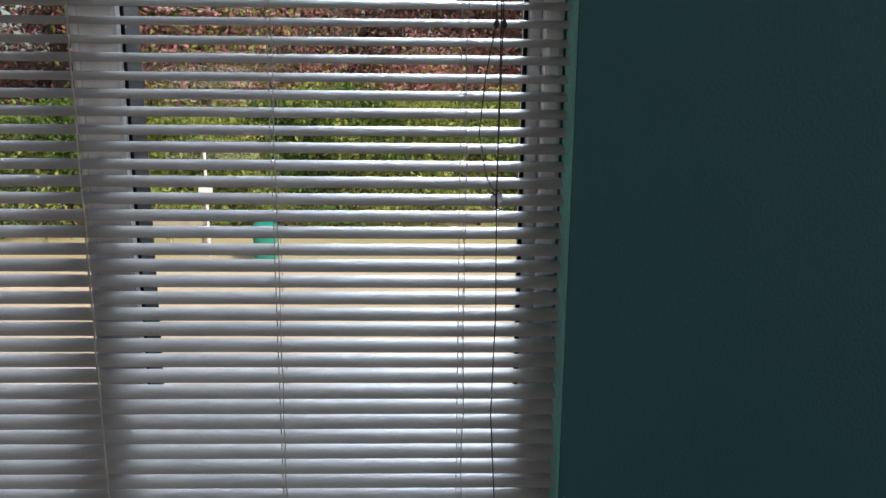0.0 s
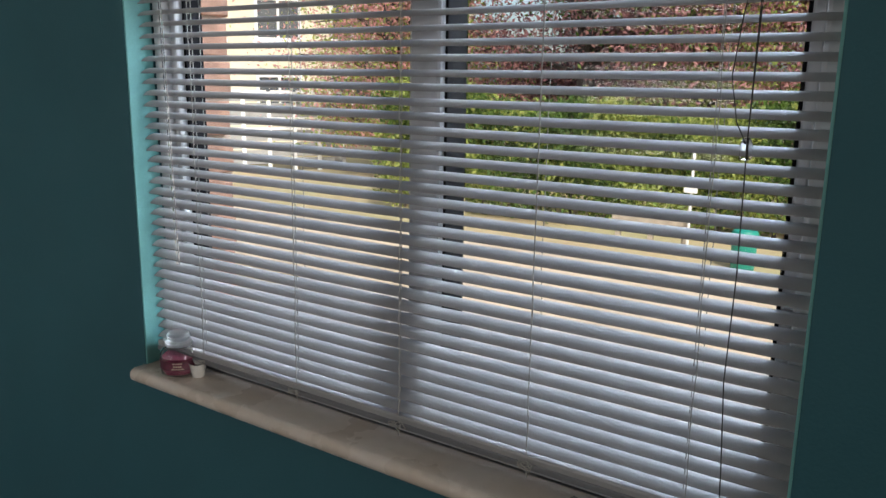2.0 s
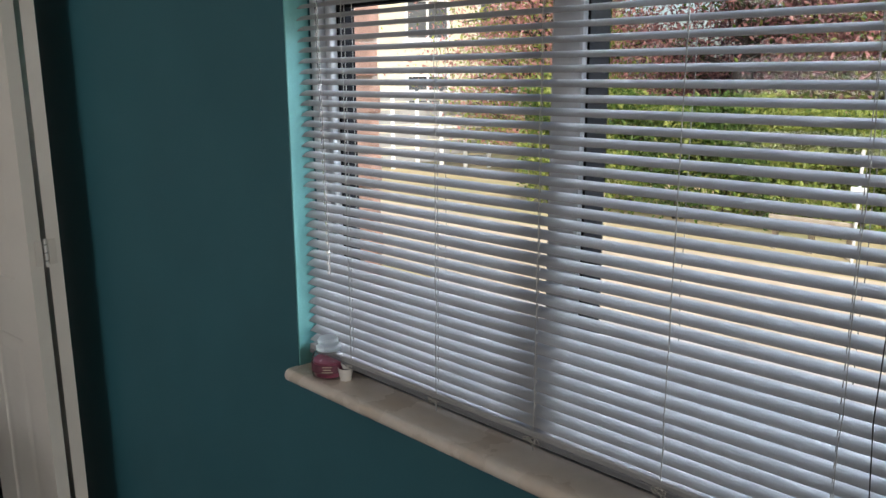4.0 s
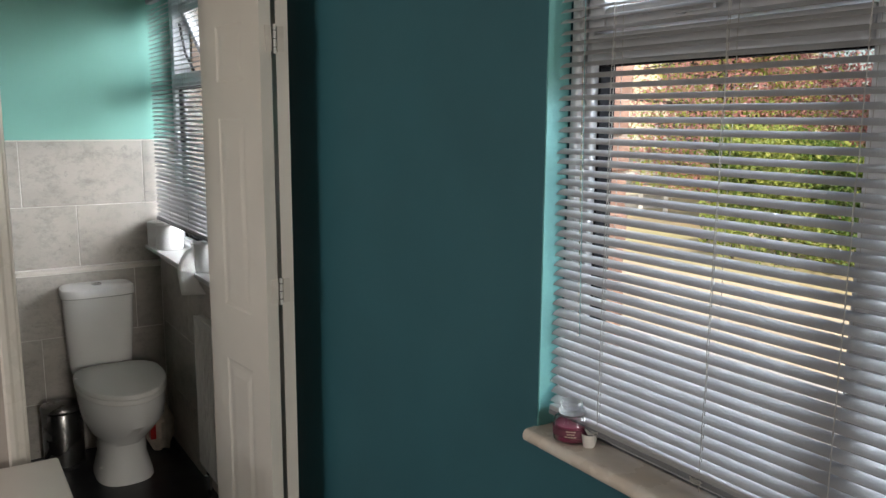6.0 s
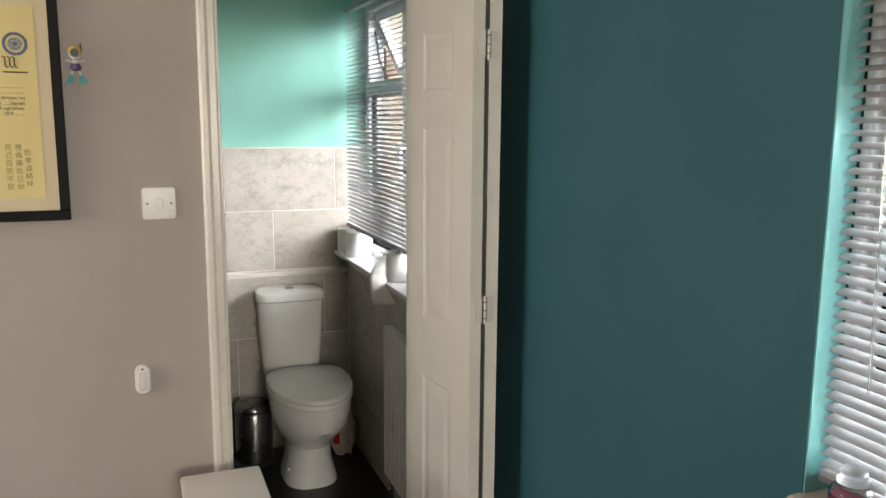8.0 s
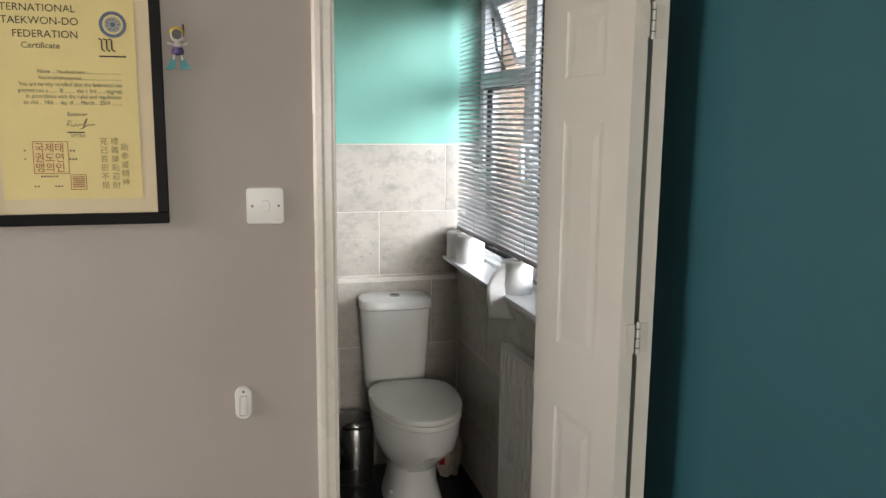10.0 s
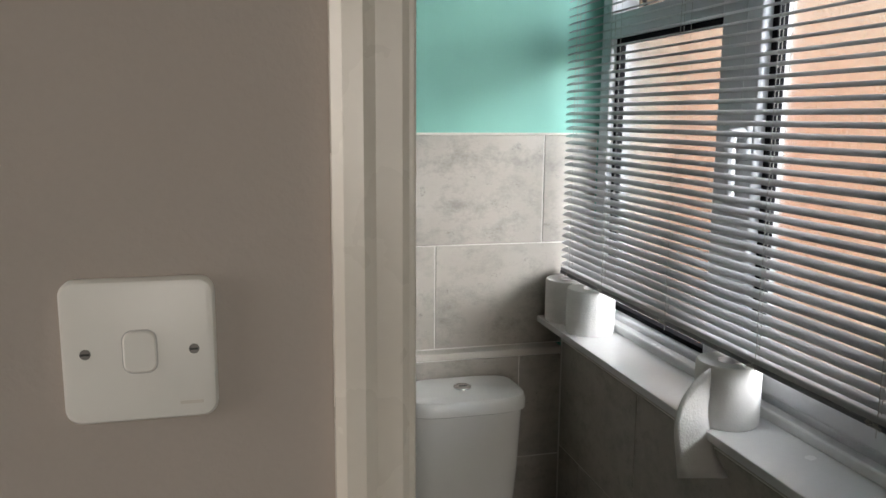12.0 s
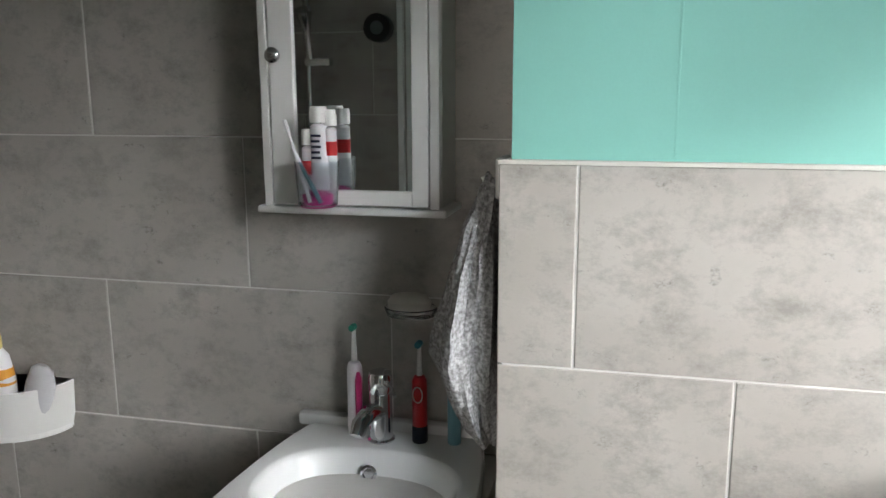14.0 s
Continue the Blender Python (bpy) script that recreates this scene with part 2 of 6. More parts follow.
def tube(points, r, seg=8, bm=None):
    """Round bar along a line of points."""
    pts = [Vector(p) for p in points]
    rings = []
    for i, p in enumerate(pts):
        d = (pts[min(i + 1, len(pts) - 1)] - pts[max(i - 1, 0)]).normalized()
        u = d.orthogonal().normalized() if i == 0 else (u - d * u.dot(d)).normalized()
        v = d.cross(u)
        rr = r[i] if isinstance(r, (list, tuple)) else r
        rings.append([p + rr * (u * math.cos(2 * math.pi * k / seg) + v * math.sin(2 * math.pi * k / seg)) for k in range(seg)])
    return loft(rings, bm)


def oval(cx, cy, z, a, b, n=36, power=2.0, front=None):
    """A ring in plan; front: another half-length towards -y."""
    out = []
    for i in range(n):
        t = 2 * math.pi * i / n
        c, s = math.cos(t), math.sin(t)
        x = a * math.copysign(abs(c) ** (2 / power), c)
        y = (front if front and s < 0 else b) * math.copysign(abs(s) ** (2 / power), s)
        out.append((cx + x, cy + y, z))
    return out


# ---- room shell ----
W = 1.20            # inner face of the window wall
OUT = 1.457          # its outer face
DW, DB = 2.478, 2.585  # door wall, room side and bathroom side
CZ, BZ = 2.42, 2.36  # ceilings
GZ = -0.35          # ground outside
WY0, WY1, WZ0, WZ1 = 0.096, 1.188, 0.949, 2.13   # room window's opening
BY0, BY1, BZ0, BZ1 = 2.72, 3.995, 0.90, 2.12     # bathroom window's opening
INN = 1.36          # inner face of the brick skin

tagged(part("floor", box(-2.7, 1.3, -4.7, DW + 0.05, -0.12, 0.0), CARPET), "grey carpet over the whole room floor", "floor", kind="structure")
tagged(part("floor_bathroom", box(-1.1, 1.3, DW + 0.05, 4.4, -0.12, 0.0), DARKFLOOR), "dark vinyl bathroom floor", "floor", kind="structure")
tagged(part("ceiling", box(-2.7, OUT, -4.7, DB, CZ, CZ + 0.1), CEIL), "plain white ceiling of the room", "ceiling", kind="structure")
tagged(part("ceiling_bathroom", box(-1.1, OUT, DB, 4.4, BZ, BZ + 0.16), CEIL), "plain white bathroom ceiling", "ceiling", kind="structure")

tagged(part("wall_window", boxes([
    (W, INN, -4.6, WY0, 0, CZ), (W, INN, WY1, DB, 0, CZ), (W, INN, WY0, WY1, 0, WZ0), (W, INN, WY0, WY1, WZ1, CZ)]), TEAL),
    "dark teal painted wall round the window", "wall", kind="structure")
tagged(part("wall_door", boxes([
    (-2.6, 0.42, DW, DB - 0.012, 0, CZ), (0.42, 1.165, DW, DB - 0.012, 2.07, CZ), (1.165, W, DW, DB - 0.012, 0, CZ)]), TAUPE),
    "taupe painted wall beside the bathroom doorway", "wall", kind="structure")
tagged(part("wall_west", boxes([
    (-2.75, -2.6, -4.75, 1.22, 0, CZ), (-2.75, -2.6, 2.28, DB, 0, CZ), (-2.75, -2.6, 1.22, 2.28, 0, 1.02), (-2.75, -2.6, 1.22, 2.28, 2.18, CZ)]), TAUPE), "taupe painted wall with the side window opening", "wall", kind="structure")
tagged(part("wall_south", boxes([
    (-2.6, 0.26, -4.75, -4.6, 0, CZ), (1.1, OUT, -4.75, -4.6, 0, CZ), (0.26, 1.1, -4.75, -4.6, 0, 0.85), (0.26, 1.1, -4.75, -4.6, 2.15, CZ)]), TAUPE),
    "taupe painted wall with the room's other window opening", "wall", kind="structure")
# unseen roof, assumed flat and low so the house's shadow stays short
tagged(part("roof", box(-3.0, OUT + 0.15, -5.0, 4.7, CZ + 0.1, CZ + 0.3), MORTAR), "flat roof slab over both rooms", "roof", kind="structure")

# brick skin outside, with its own window openings
SKIN = part("wall_outer", boxes([
    (INN, OUT, -4.75, WY0 - 0.03, GZ, CZ + 0.1), (INN, OUT, WY1 + 0.045, BY0 + 0.02, GZ, CZ + 0.1), (INN, OUT, BY1 - 0.02, 4.55, GZ, CZ + 0.1),
    (INN, OUT, WY0 - 0.03, WY1 + 0.045, GZ, WZ0 - 0.01), (INN, OUT, WY0 - 0.03, WY1 + 0.045, WZ1 - 0.04, CZ + 0.1),
    (INN, OUT, BY0 + 0.02, BY1 - 0.02, GZ, BZ0), (INN, OUT, BY0 + 0.02, BY1 - 0.02, BZ1 - 0.04, CZ + 0.1)]), MORTAR)
tagged(SKIN, "outer brick skin of the house", "wall", kind="structure")

# bathroom shell
tagged(part("wall_bath_window", boxes([
    (1.124, INN, DB, BY0, 0.934, BZ), (1.174, INN, DB, BY0, 0, 0.934), (1.174, INN, BY0, 4.0, 0, BZ0), (1.124, INN, BY0, 4.0, BZ1, BZ)]), MINT),
    "mint painted wall round the bathroom window", "wall", kind="structure")
tagged(part("wall_bath_pier", boxes([(0.500, INN, 4.012, 4.45, 0, BZ)]), MINT), "mint painted boxed-out wall above the tiles", "wall", kind="structure")
tagged(part("wall_bath_back", box(-1.1, 0.500, 4.3035, 4.45, 0, BZ), GROUT), "back wall behind the wash basin", "wall", kind="structure")
tagged(part("wall_bath_west", box(-1.25, -1.0925, DB, 4.45, 0, BZ), GROUT), "side wall of the bathroom", "wall", kind="structure")
tagged(part("wall_bath_door", boxes([(-1.1, 0.42, DB - 0.012, DB + 0.0055, 0, BZ)]), GROUT), "bathroom side of the door wall", "wall", kind="structure")


# ---- door frame and bifold door ----
def door_frame():
    d = thing("door_frame", (0.42, DW, 0), "cream gloss painted door lining and moulded architrave", "door frame")
    prof = [(0.384, 0), (0.384, 0.010), (0.390, 0.016), (0.402, 0.017), (0.410, 0.012), (0.426, 0.012), (0.431, 0.008), (0.431, 0)]
    part("architrave", loft([[(x, DW - dy, z) for x, dy in prof] for z in (0.0, 2.12)]), GLOSS, d)
    part("jamb", boxes([(0.421, 0.4375, DW + 0.001, DB, 0, 2.07)], 0.002), GLOSS, d)
    part("head", boxes([(0.4375, 1.15, DW + 0.001, DB, 2.04, 2.068)], 0.002), GLOSS, d)
    part("head_architrave", boxes([(0.431, 1.198, DW - 0.016, DW, 2.06, 2.12)], 0.004), GLOSS, d)
    part("hinge_jamb", boxes([(1.150, 1.172, DW + 0.001, DB, 0, 2.04)], 0.002), GLOSS, d)


def leaf_mesh(thick, length, z0, z1, skew=0.0):
    """One leaf of the folding door, hinge edge at y=0, face with sunk fields and raised panels towards -x."""
    bm = bmesh.new()
    m0, m1 = 0.107, 0.295
    ys = [0, m0, m1, length]
    fields = [(0.22, 0.815), (0.985, 1.552), (1.655, 1.815)]
    zs = [z0] + [z for f in fields for z in f] + [z1]
    for i in range(3):
        for j in range(len(zs) - 1):
            sunk = i == 1 and j % 2 == 1
            a, b, c, e = ys[i], ys[i + 1], zs[j], zs[j + 1]
            if not sunk:
                f = [bm.verts.new((0, y, z)) for y, z in ((a, c), (a, e), (b, e), (b, c))]
                bm.faces.new(f)
            else:
                steps = [(0, 0), (0.006, 0.0028), (0.014, 0.0036), (0.022, 0.0036), (0.046, 0.0008)]
                rings = [[bm.verts.new((d, y, z)) for y, z in ((a + s, c + s), (a + s, e - s), (b - s, e - s), (b - s, c + s))] for s, d in steps]
                for r, q in zip(rings, rings[1:]):
                    for k in range(4):
                        bm.faces.new((r[k], r[(k + 1) % 4], q[(k + 1) % 4], q[k]))
                bm.faces.new(rings[-1])
    back = [bm.verts.new((thick, y, z)) for y, z in ((-skew, z0), (length, z0), (length, z1), (-skew, z1))]
    bm.faces.new(back)
    for (y0, za), (y1, zb) in (((0, z0), (length, z0)), ((length, z0), (length, z1)), ((length, z1), (0, z1)), ((0, z1), (0, z0))):
        bm.faces.new([bm.verts.new(p) for p in ((0, y0, za), (0, y1, zb), (thick, y1 or -skew, zb), (thick, y0 or -skew, za))])
    bmesh.ops.remove_doubles(bm, verts=bm.verts, dist=0.0002)
    bmesh.ops.recalc_face_normals(bm, faces=bm.faces)
    return bm


def folding_door():
    d = thing("folding_door", (1.05, 2.13, 0), "white panelled bifold door folded open into the room", "door")
    z0, z1 = 0.012, 2.03
    bm = leaf_mesh(0.034, 0.417, z0, z1)
    bmesh.ops.transform(bm, matrix=pose(1.027, 2.157, 0, 0, 0, 5.2), verts=bm.verts)
    part("leaf", bm, DOORP, d)
    bm = leaf_mesh(0.034, 0.405, z0, z1)
    bmesh.ops.transform(bm, matrix=pose(1.111, 2.166, 0, 0, 0, -3.5) @ Matrix.Diagonal((-1, 1, 1, 1)), verts=bm.verts)
    bmesh.ops.reverse_faces(bm, faces=bm.faces)
    part("leaf", bm, DOORP, d)
    for z in (1.763, 1.072, 0.25):
        h = part("hinge", tube([(1.0695, 2.157, z - 0.038), (1.0695, 2.157, z + 0.038)], 0.0045, 10), PLASTIC, d, "small painted butt hinge")
        part("hinge_plate", boxes([(1.0785, 1.098, 2.1615, 2.1655, z - 0.034, z + 0.034)], 0.0008), GLOSS, h)
        part("hinge_plate", boxes([(1.042, 1.060, 2.1530, 2.1570, z - 0.034, z + 0.034)], 0.0008), GLOSS, h)
        for k in (-0.022, 0.0, 0.022):
            part("knuckle_ring", tube([(1.0695, 2.157, z + k - 0.001), (1.0695, 2.157, z + k + 0.001)], 0.0052, 10), BLACKP, h)


door_frame()
folding_door()


# ---- windows ----
def pane_frame(y0, y1, z0, z1, w, x0, x1, parent, name, bevel=0.006):
    return part(name, boxes([(x0, x1, y0, y0 + w, z0, z1), (x0, x1, y1 - w, y1, z0, z1), (x0, x1, y0 + w, y1 - w, z0, z0 + w), (x0, x1, y0 + w, y1 - w, z1 - w, z1)], bevel), UPVC, parent)


def gasket(y0, y1, z0, z1, x0, parent, w=0.007, near=0.02, far=0.02):
    part("gasket", boxes([(x0, x0 + near, y0, y0 + w, z0, z1), (x0, x0 + far, y1 - w, y1, z0, z1), (x0, x0 + 0.02, y0 + w, y1 - w, z0, z0 + w), (x0, x0 + 0.02, y0 + w, y1 - w, z1 - w, z1)]), GASKET, parent)


def pane(y0, y1, z0, z1, x, parent, material):
    p = part("pane", box(x, x + 0.006, y0, y1, z0, z1), material, parent)
    p.visible_shadow = False
    return p


def room_window():
    w = tagged(thing("window_1", (1.30, (WY0 + WY1) / 2, WZ0), "white plastic window with a top vent and a tall fixed pane", "window"), kind="structure")
    x0, x1, m, h = 1.252, 1.330, 0.612, 0.027
    z0, z1 = WZ0 + 0.024, WZ1 - 0.024
    pane_frame(WY0 + 0.005, WY1 - 0.005, WZ0 + 0.002, WZ1, 0.022, x0, x1, w, "window_frame")
    pane_frame(WY0 + 0.027, WY1 - 0.027, z0, z1, 0.016, x0 + 0.018, x1, w, "inner_frame", 0.004)
    part("bottom_rail", boxes([(x0 + 0.004, x1, WY0 + 0.006, WY1 - 0.006, 0.9772, 1.034)], 0.004), UPVC, w)
    part("mullion", boxes([(x0 + 0.010, x1, m - h, m + h, 1.032, z1 - 0.016)], 0.006), UPVC, w)
    part("transom", boxes([(x0 + 0.012, x1, m + h, WY1 - 0.043, 1.655, 1.703)], 0.006), UPVC, w)
    # gaskets made deeper on the far side; their black shades the jamb and mullion faces
    gasket(m + h, WY1 - 0.043, 1.034, 1.655, x0 + 0.034, w, 0.006, 0.008, 0.036)
    gasket(WY0 + 0.043, m - h, 1.034, z1 - 0.016, x0 + 0.020, w, 0.004, 0.010, 0.046)
    pane(m + h, WY1 - 0.043, 1.034, 1.656, 1.322, w, CLEAR)
    pane(WY0 + 0.043, m - h, 1.034, z1 - 0.016, 1.322, w, CLEAR)
    vent = pane_frame(m + h + 0.002, WY1 - 0.045, 1.708, z1 - 0.018, 0.038, x0 + 0.004, x1 - 0.01, w, "vent_sash")
    pane(m + h + 0.038, WY1 - 0.080, 1.744, z1 - 0.054, 1.316, vent, CLEAR)
    part("vent_handle", boxes([(x0 - 0.004, x0 + 0.006, 0.93, 0.945, 1.716, 1.733), (x0 - 0.008, x0 - 0.001, 0.87, 0.945, 1.718, 1.731)], 0.002), UPVC, vent)


def bath_window():
    w = tagged(thing("window_2", (1.29, 3.4, BZ0), "white plastic bathroom window with stippled glass, top vent ajar", "window"), kind="structure")
    x0, x1 = 1.262, 1.34
    pane_frame(BY0, BY1, BZ0 + 0.03, BZ1, 0.055, x0, x1, w, "window_frame")
    part("mullion", boxes([(x0 - 0.002, x1, 3.352, 3.438, BZ0 + 0.085, BZ1 - 0.055)], 0.006), UPVC, w)
    part("transom", boxes([(x0 - 0.002, x1, 3.438, BY1 - 0.055, 1.69, 1.75)], 0.006), UPVC, w)
    pane(3.438, BY1 - 0.055, BZ0 + 0.085, 1.69, 1.302, w, FROST)
    gasket(3.438, BY1 - 0.055, BZ0 + 0.085, 1.69, 1.28, w, 0.012)
    sash = pane_frame(BY0 + 0.058, 3.342, BZ0 + 0.088, BZ1 - 0.058, 0.05, x0 - 0.014, x1 - 0.02, w, "casement_sash")
    pane(BY0 + 0.10, 3.30, BZ0 + 0.13, BZ1 - 0.10, 1.302, sash, FROST)
    gasket(BY0 + 0.106, 3.294, BZ0 + 0.136, BZ1 - 0.106, 1.27, sash, 0.018)
    gasket(BY0 + 0.058, 3.352, BZ0 + 0.085, BZ1 - 0.055, 1.266, w, 0.012)
    bm = boxes([(x0 - 0.026, x0 - 0.012, 3.297, 3.323, 1.41, 1.48)], 0.005)
    tube([(x0 - 0.022, 3.31, 1.462), (x0 - 0.05, 3.31, 1.460), (x0 - 0.055, 3.307, 1.43), (x0 - 0.05, 3.305, 1.34)], [0.011, 0.012, 0.012, 0.009], 10, bm)
    part("window_handle", bm, UPVC, w, "white window handle")
    # vent, hung at its head and pushed out at its foot
    y0, y1, z0, z1 = 3.445, BY1 - 0.06, 1.755, BZ1 - 0.06
    bm = boxes([(0, 0.05, y0, y0 + 0.042, z0 - z1, 0), (0, 0.05, y1 - 0.042, y1, z0 - z1, 0), (0, 0.05, y0 + 0.042, y1 - 0.042, z0 - z1, z0 - z1 + 0.042), (0, 0.05, y0 + 0.042, y1 - 0.042, -0.042, 0)], 0.005)
    tilt = pose(1.285, 0, z1, 0, -24, 0)
    bmesh.ops.transform(bm, matrix=tilt, verts=bm.verts)
    vent = part("vent_sash", bm, UPVC, w)
    bm = box(0.02, 0.026, y0 + 0.04, y1 - 0.04, z0 - z1 + 0.04, -0.04)
    bmesh.ops.transform(bm, matrix=tilt, verts=bm.verts)
    part("pane", bm, FROST, vent).visible_shadow = False
    part("stay_arm", tube([(1.29, y1 - 0.015, 1.98), (1.31, y1 - 0.018, 1.85), (1.36, y1 - 0.02, 1.74)], 0.006, 6), BLACKP, vent)


room_window()
bath_window()


# ---- venetian blinds ----
def slat_mesh(name, y0, y1, width, tilt, enamel, crown=0.0022):
    """A slat along y, its room edge tipped down, slightly crowned."""
    bm = bmesh.new()
    n = 6
    rows = []
    for side in (0, 1):
        for i in range(n + 1):
            u = i / n - 0.5
            z = crown * (1 - 4 * u * u) - (0.0005 if side else 0)
            c, s = math.cos(radians(tilt)), math.sin(radians(tilt))
            x = u * width
            rows.append((x * c - z * s * 1.0, x * s + z * c))
    ring = rows[:n + 1] + rows[n + 1:][::-1]
    loft([[(x, y, z) for x, z in ring] for y in (y0, y1)], bm)
    me = bpy.data.meshes.new(name)
    bm.to_mesh(me)
    bm.free()
    me.shade_smooth()
    me.set_sharp_from_angle(angle=radians(50))
    me.materials.append(enamel)
    return me


def squiggle(at, seed, size, parent, material=CORD):
    """A knotted bunch of cord at the bottom rail."""
    rnd = random.Random(seed)
    p, pts = Vector(at), []
    for i in range(26):
        a = i * 0.9 + rnd.uniform(-0.3, 0.3)
        pts.append(p + Vector((-0.004 + rnd.uniform(-0.004, 0.003), size * math.sin(a) * rnd.uniform(0.5, 1.1) + rnd.uniform(-0.3, 0.3) * size, 0.30 * size * math.cos(1.7 * a) + rnd.uniform(-0.003, 0.003))))
    part("cord_end", tube(pts, 0.0007, 5), material, parent)


def blind(name, x, y0, y1, z_bottom, z_top, pitch, tilt, ladders, label, seed, enamel=SLAT):
    b = thing(name, (x, (y0 + y1) / 2, z_bottom), label, "blind")
    rnd = random.Random(seed)
    me = slat_mesh("slat", 0, y1 - y0, 0.0226, tilt, enamel)
    first = z_bottom + 0.017
    n = int((z_top - first) / pitch)
    for i in range(n):
        s = new("slat", me)
        s.parent = b
        s.location = Vector((x, y0 + rnd.uniform(-0.0012, 0.0012), first + i * pitch + rnd.uniform(-0.0004, 0.0004))) - b.location
        s.rotation_euler = (rnd.uniform(-0.0006, 0.0006), rnd.uniform(-0.03, 0.03), rnd.uniform(-0.0008, 0.0008))
    r = part("bottom_rail", boxes([(x - 0.012, x + 0.013, y0, y1, z_bottom - 0.009, z_bottom + 0.006)], 0.003), enamel, b)
    part("rail_underside", boxes([(x - 0.0135, x + 0.0125, y0 + 0.001, y1 - 0.001, z_bottom - 0.013, z_bottom - 0.0035)], 0.002), RAIL, r)
    part("head_rail", boxes([(x - 0.014, x + 0.014, y0, y1, z_top, z_top + 0.03)], 0.002), enamel, b)
    hx, hz = 0.0113 * math.cos(radians(tilt)), 0.0113 * math.sin(radians(tilt))
    for k, y in enumerate(ladders):
        bm = bmesh.new()
        for dx, dz in ((-hx - 0.001, -hz), (hx + 0.001, hz)):
            pts = [(x + dx + rnd.uniform(-0.0006, 0.0006), y + rnd.uniform(-0.0012, 0.0012), first + dz + i * pitch * 2) for i in range(-1, n // 2 + 2)]
            tube(pts, 0.0006, 4, bm)
        tube([(x, y + 0.006, z_bottom), (x, y + 0.006, z_top)], 0.0007, 4, bm)
        for i in range(n):
            z = first + i * pitch - 0.002
            tube([(x - hx, y, z - hz), (x, y + 0.004, z), (x + hx, y, z + hz)], 0.0005, 3, bm)
        part("ladder_cord", bm, CORD, b)
        squiggle((x - 0.014, y, z_bottom - 0.006), seed * 10 + k, 0.014 if k else 0.008, b)
    return b, first, n


b1, _, _ = blind("blind", W + 0.031, WY0 + 0.0045, WY1 - 0.012, 1.016, 2.085, 0.0187, 24, (1.046, 0.823, 0.620, 0.413, 0.208), "grey-white venetian blind with tilted slats over the window", 3)
part("tilt_wand", tube([(W + 0.013, 1.117, 2.08), (W + 0.010, 1.091, 1.176)], 0.0026, 6), JARGLASS, b1, "clear plastic tilt wand")
cx = W + 0.012
cy = 0.175
cordp = part("pull_cord", tube([(cx, cy, 2.08), (cx, cy - 0.001, 1.60), (cx, cy, 1.435), (cx, cy - 0.002, 1.30), (cx + 0.001, cy + 0.001, 1.18), (cx, cy - 0.005, 1.08), (cx, cy - 0.008, 1.0)], 0.0007, 5), CORDDARK, b1, "thin dark pull cord")
part("cord_strand", tube([(cx, cy + 0.003, 2.08), (cx, cy + 0.004, 1.615), (cx - 0.001, cy + 0.014, 1.56), (cx - 0.002, cy + 0.020, 1.50), (cx - 0.001, cy + 0.012, 1.455), (cx, cy + 0.001, 1.433)], 0.0006, 5), CORDDARK, cordp)
part("cord_strand", tube([(cx, cy - 0.003, 2.08), (cx, cy - 0.003, 1.62), (cx, cy, 1.433)], 0.0006, 5), CORDDARK, cordp)
for yy in (cy + 0.004, cy - 0.004):
    part("cord_knot", lathe([(0.001, -0.005), (0.0032, -0.002), (0.0025, 0.002), (0.001, 0.005)], (cx, yy, 1.612), 8), CORDDARK, cordp)
part("cord_acorn", lathe([(0.002, -0.011), (0.0062, -0.009), (0.0058, 0.0), (0.0066, 0.004), (0.0045, 0.010), (0.002, 0.012)], (cx - 0.002, cy, 1.428), 16), JARGLASS, cordp, "clear plastic cord weight", smooth=True)

b2, _, _ = blind("blind", 1.170, 2.75, 3.978, 1.083, 2.06, 0.0190, 22, (3.92, 3.72, 3.42, 3.12, 2.85), "grey-white venetian blind over the bathroom window", 5, SLATW)
bm = tube([(1.148, 2.80, 2.05), (1.147, 2.80, 1.56), (1.146, 2.803, 1.46), (1.147, 2.80, 1.36)], 0.0009, 5)
lathe([(0.001, -0.006), (0.004, -0.003), (0.003, 0.003), (0.001, 0.006)], (1.147, 2.80, 1.56), 8, bm)
lathe([(0.001, -0.012), (0.0045, -0.008), (0.003, 0.006), (0.001, 0.010)], (1.147, 2.80, 1.36), 10, bm)
part("pull_cord", bm, CORDDARK, b2, "dark knotted pull cord")


# ---- sills ----
def nosed(y0, y1, x0, x1, z0, z1, r):
    """A board with a rounded room edge at x0."""
    prof = [(x1, z0), (x1, z1)] + [(x0 + r - r * math.sin(a), (z0 + z1) / 2 + (z1 - z0) / 2 * math.cos(a)) for a in [math.pi * i / 8 for i in range(9)]]
    return loft([[(x, y, z) for x, z in prof] for y in (y0, y1)])


sill = thing("window_sill", (W, 0.69, 0.95), "cream marbled window sill with a rounded nose", "window sill")
bm = nosed(WY0 - 0.045, WY1 + 0.002, W - 0.032, W - 0.001, 0.952, 0.977, 0.011)
part("nosing", bm, SILLM, sill, smooth=True)
part("sill_board", boxes([(W - 0.003, 1.254, WY0 + 0.001, WY1 - 0.001, 0.9495, 0.9768)]), SILLM, sill)
bsill = thing("bathroom_sill", (1.16, 3.4, 0.93), "white board window sill above the grey tiles", "window sill")
part("sill_board", boxes([(1.100, 1.24, DB + 0.002, 3.995, 0.933, 0.950)], 0.002), SILLW, bsill)
part("back_step", boxes([(1.235, 1.262, DB + 0.002, 3.994, 0.948, 0.970)], 0.004), SILLW, bsill)


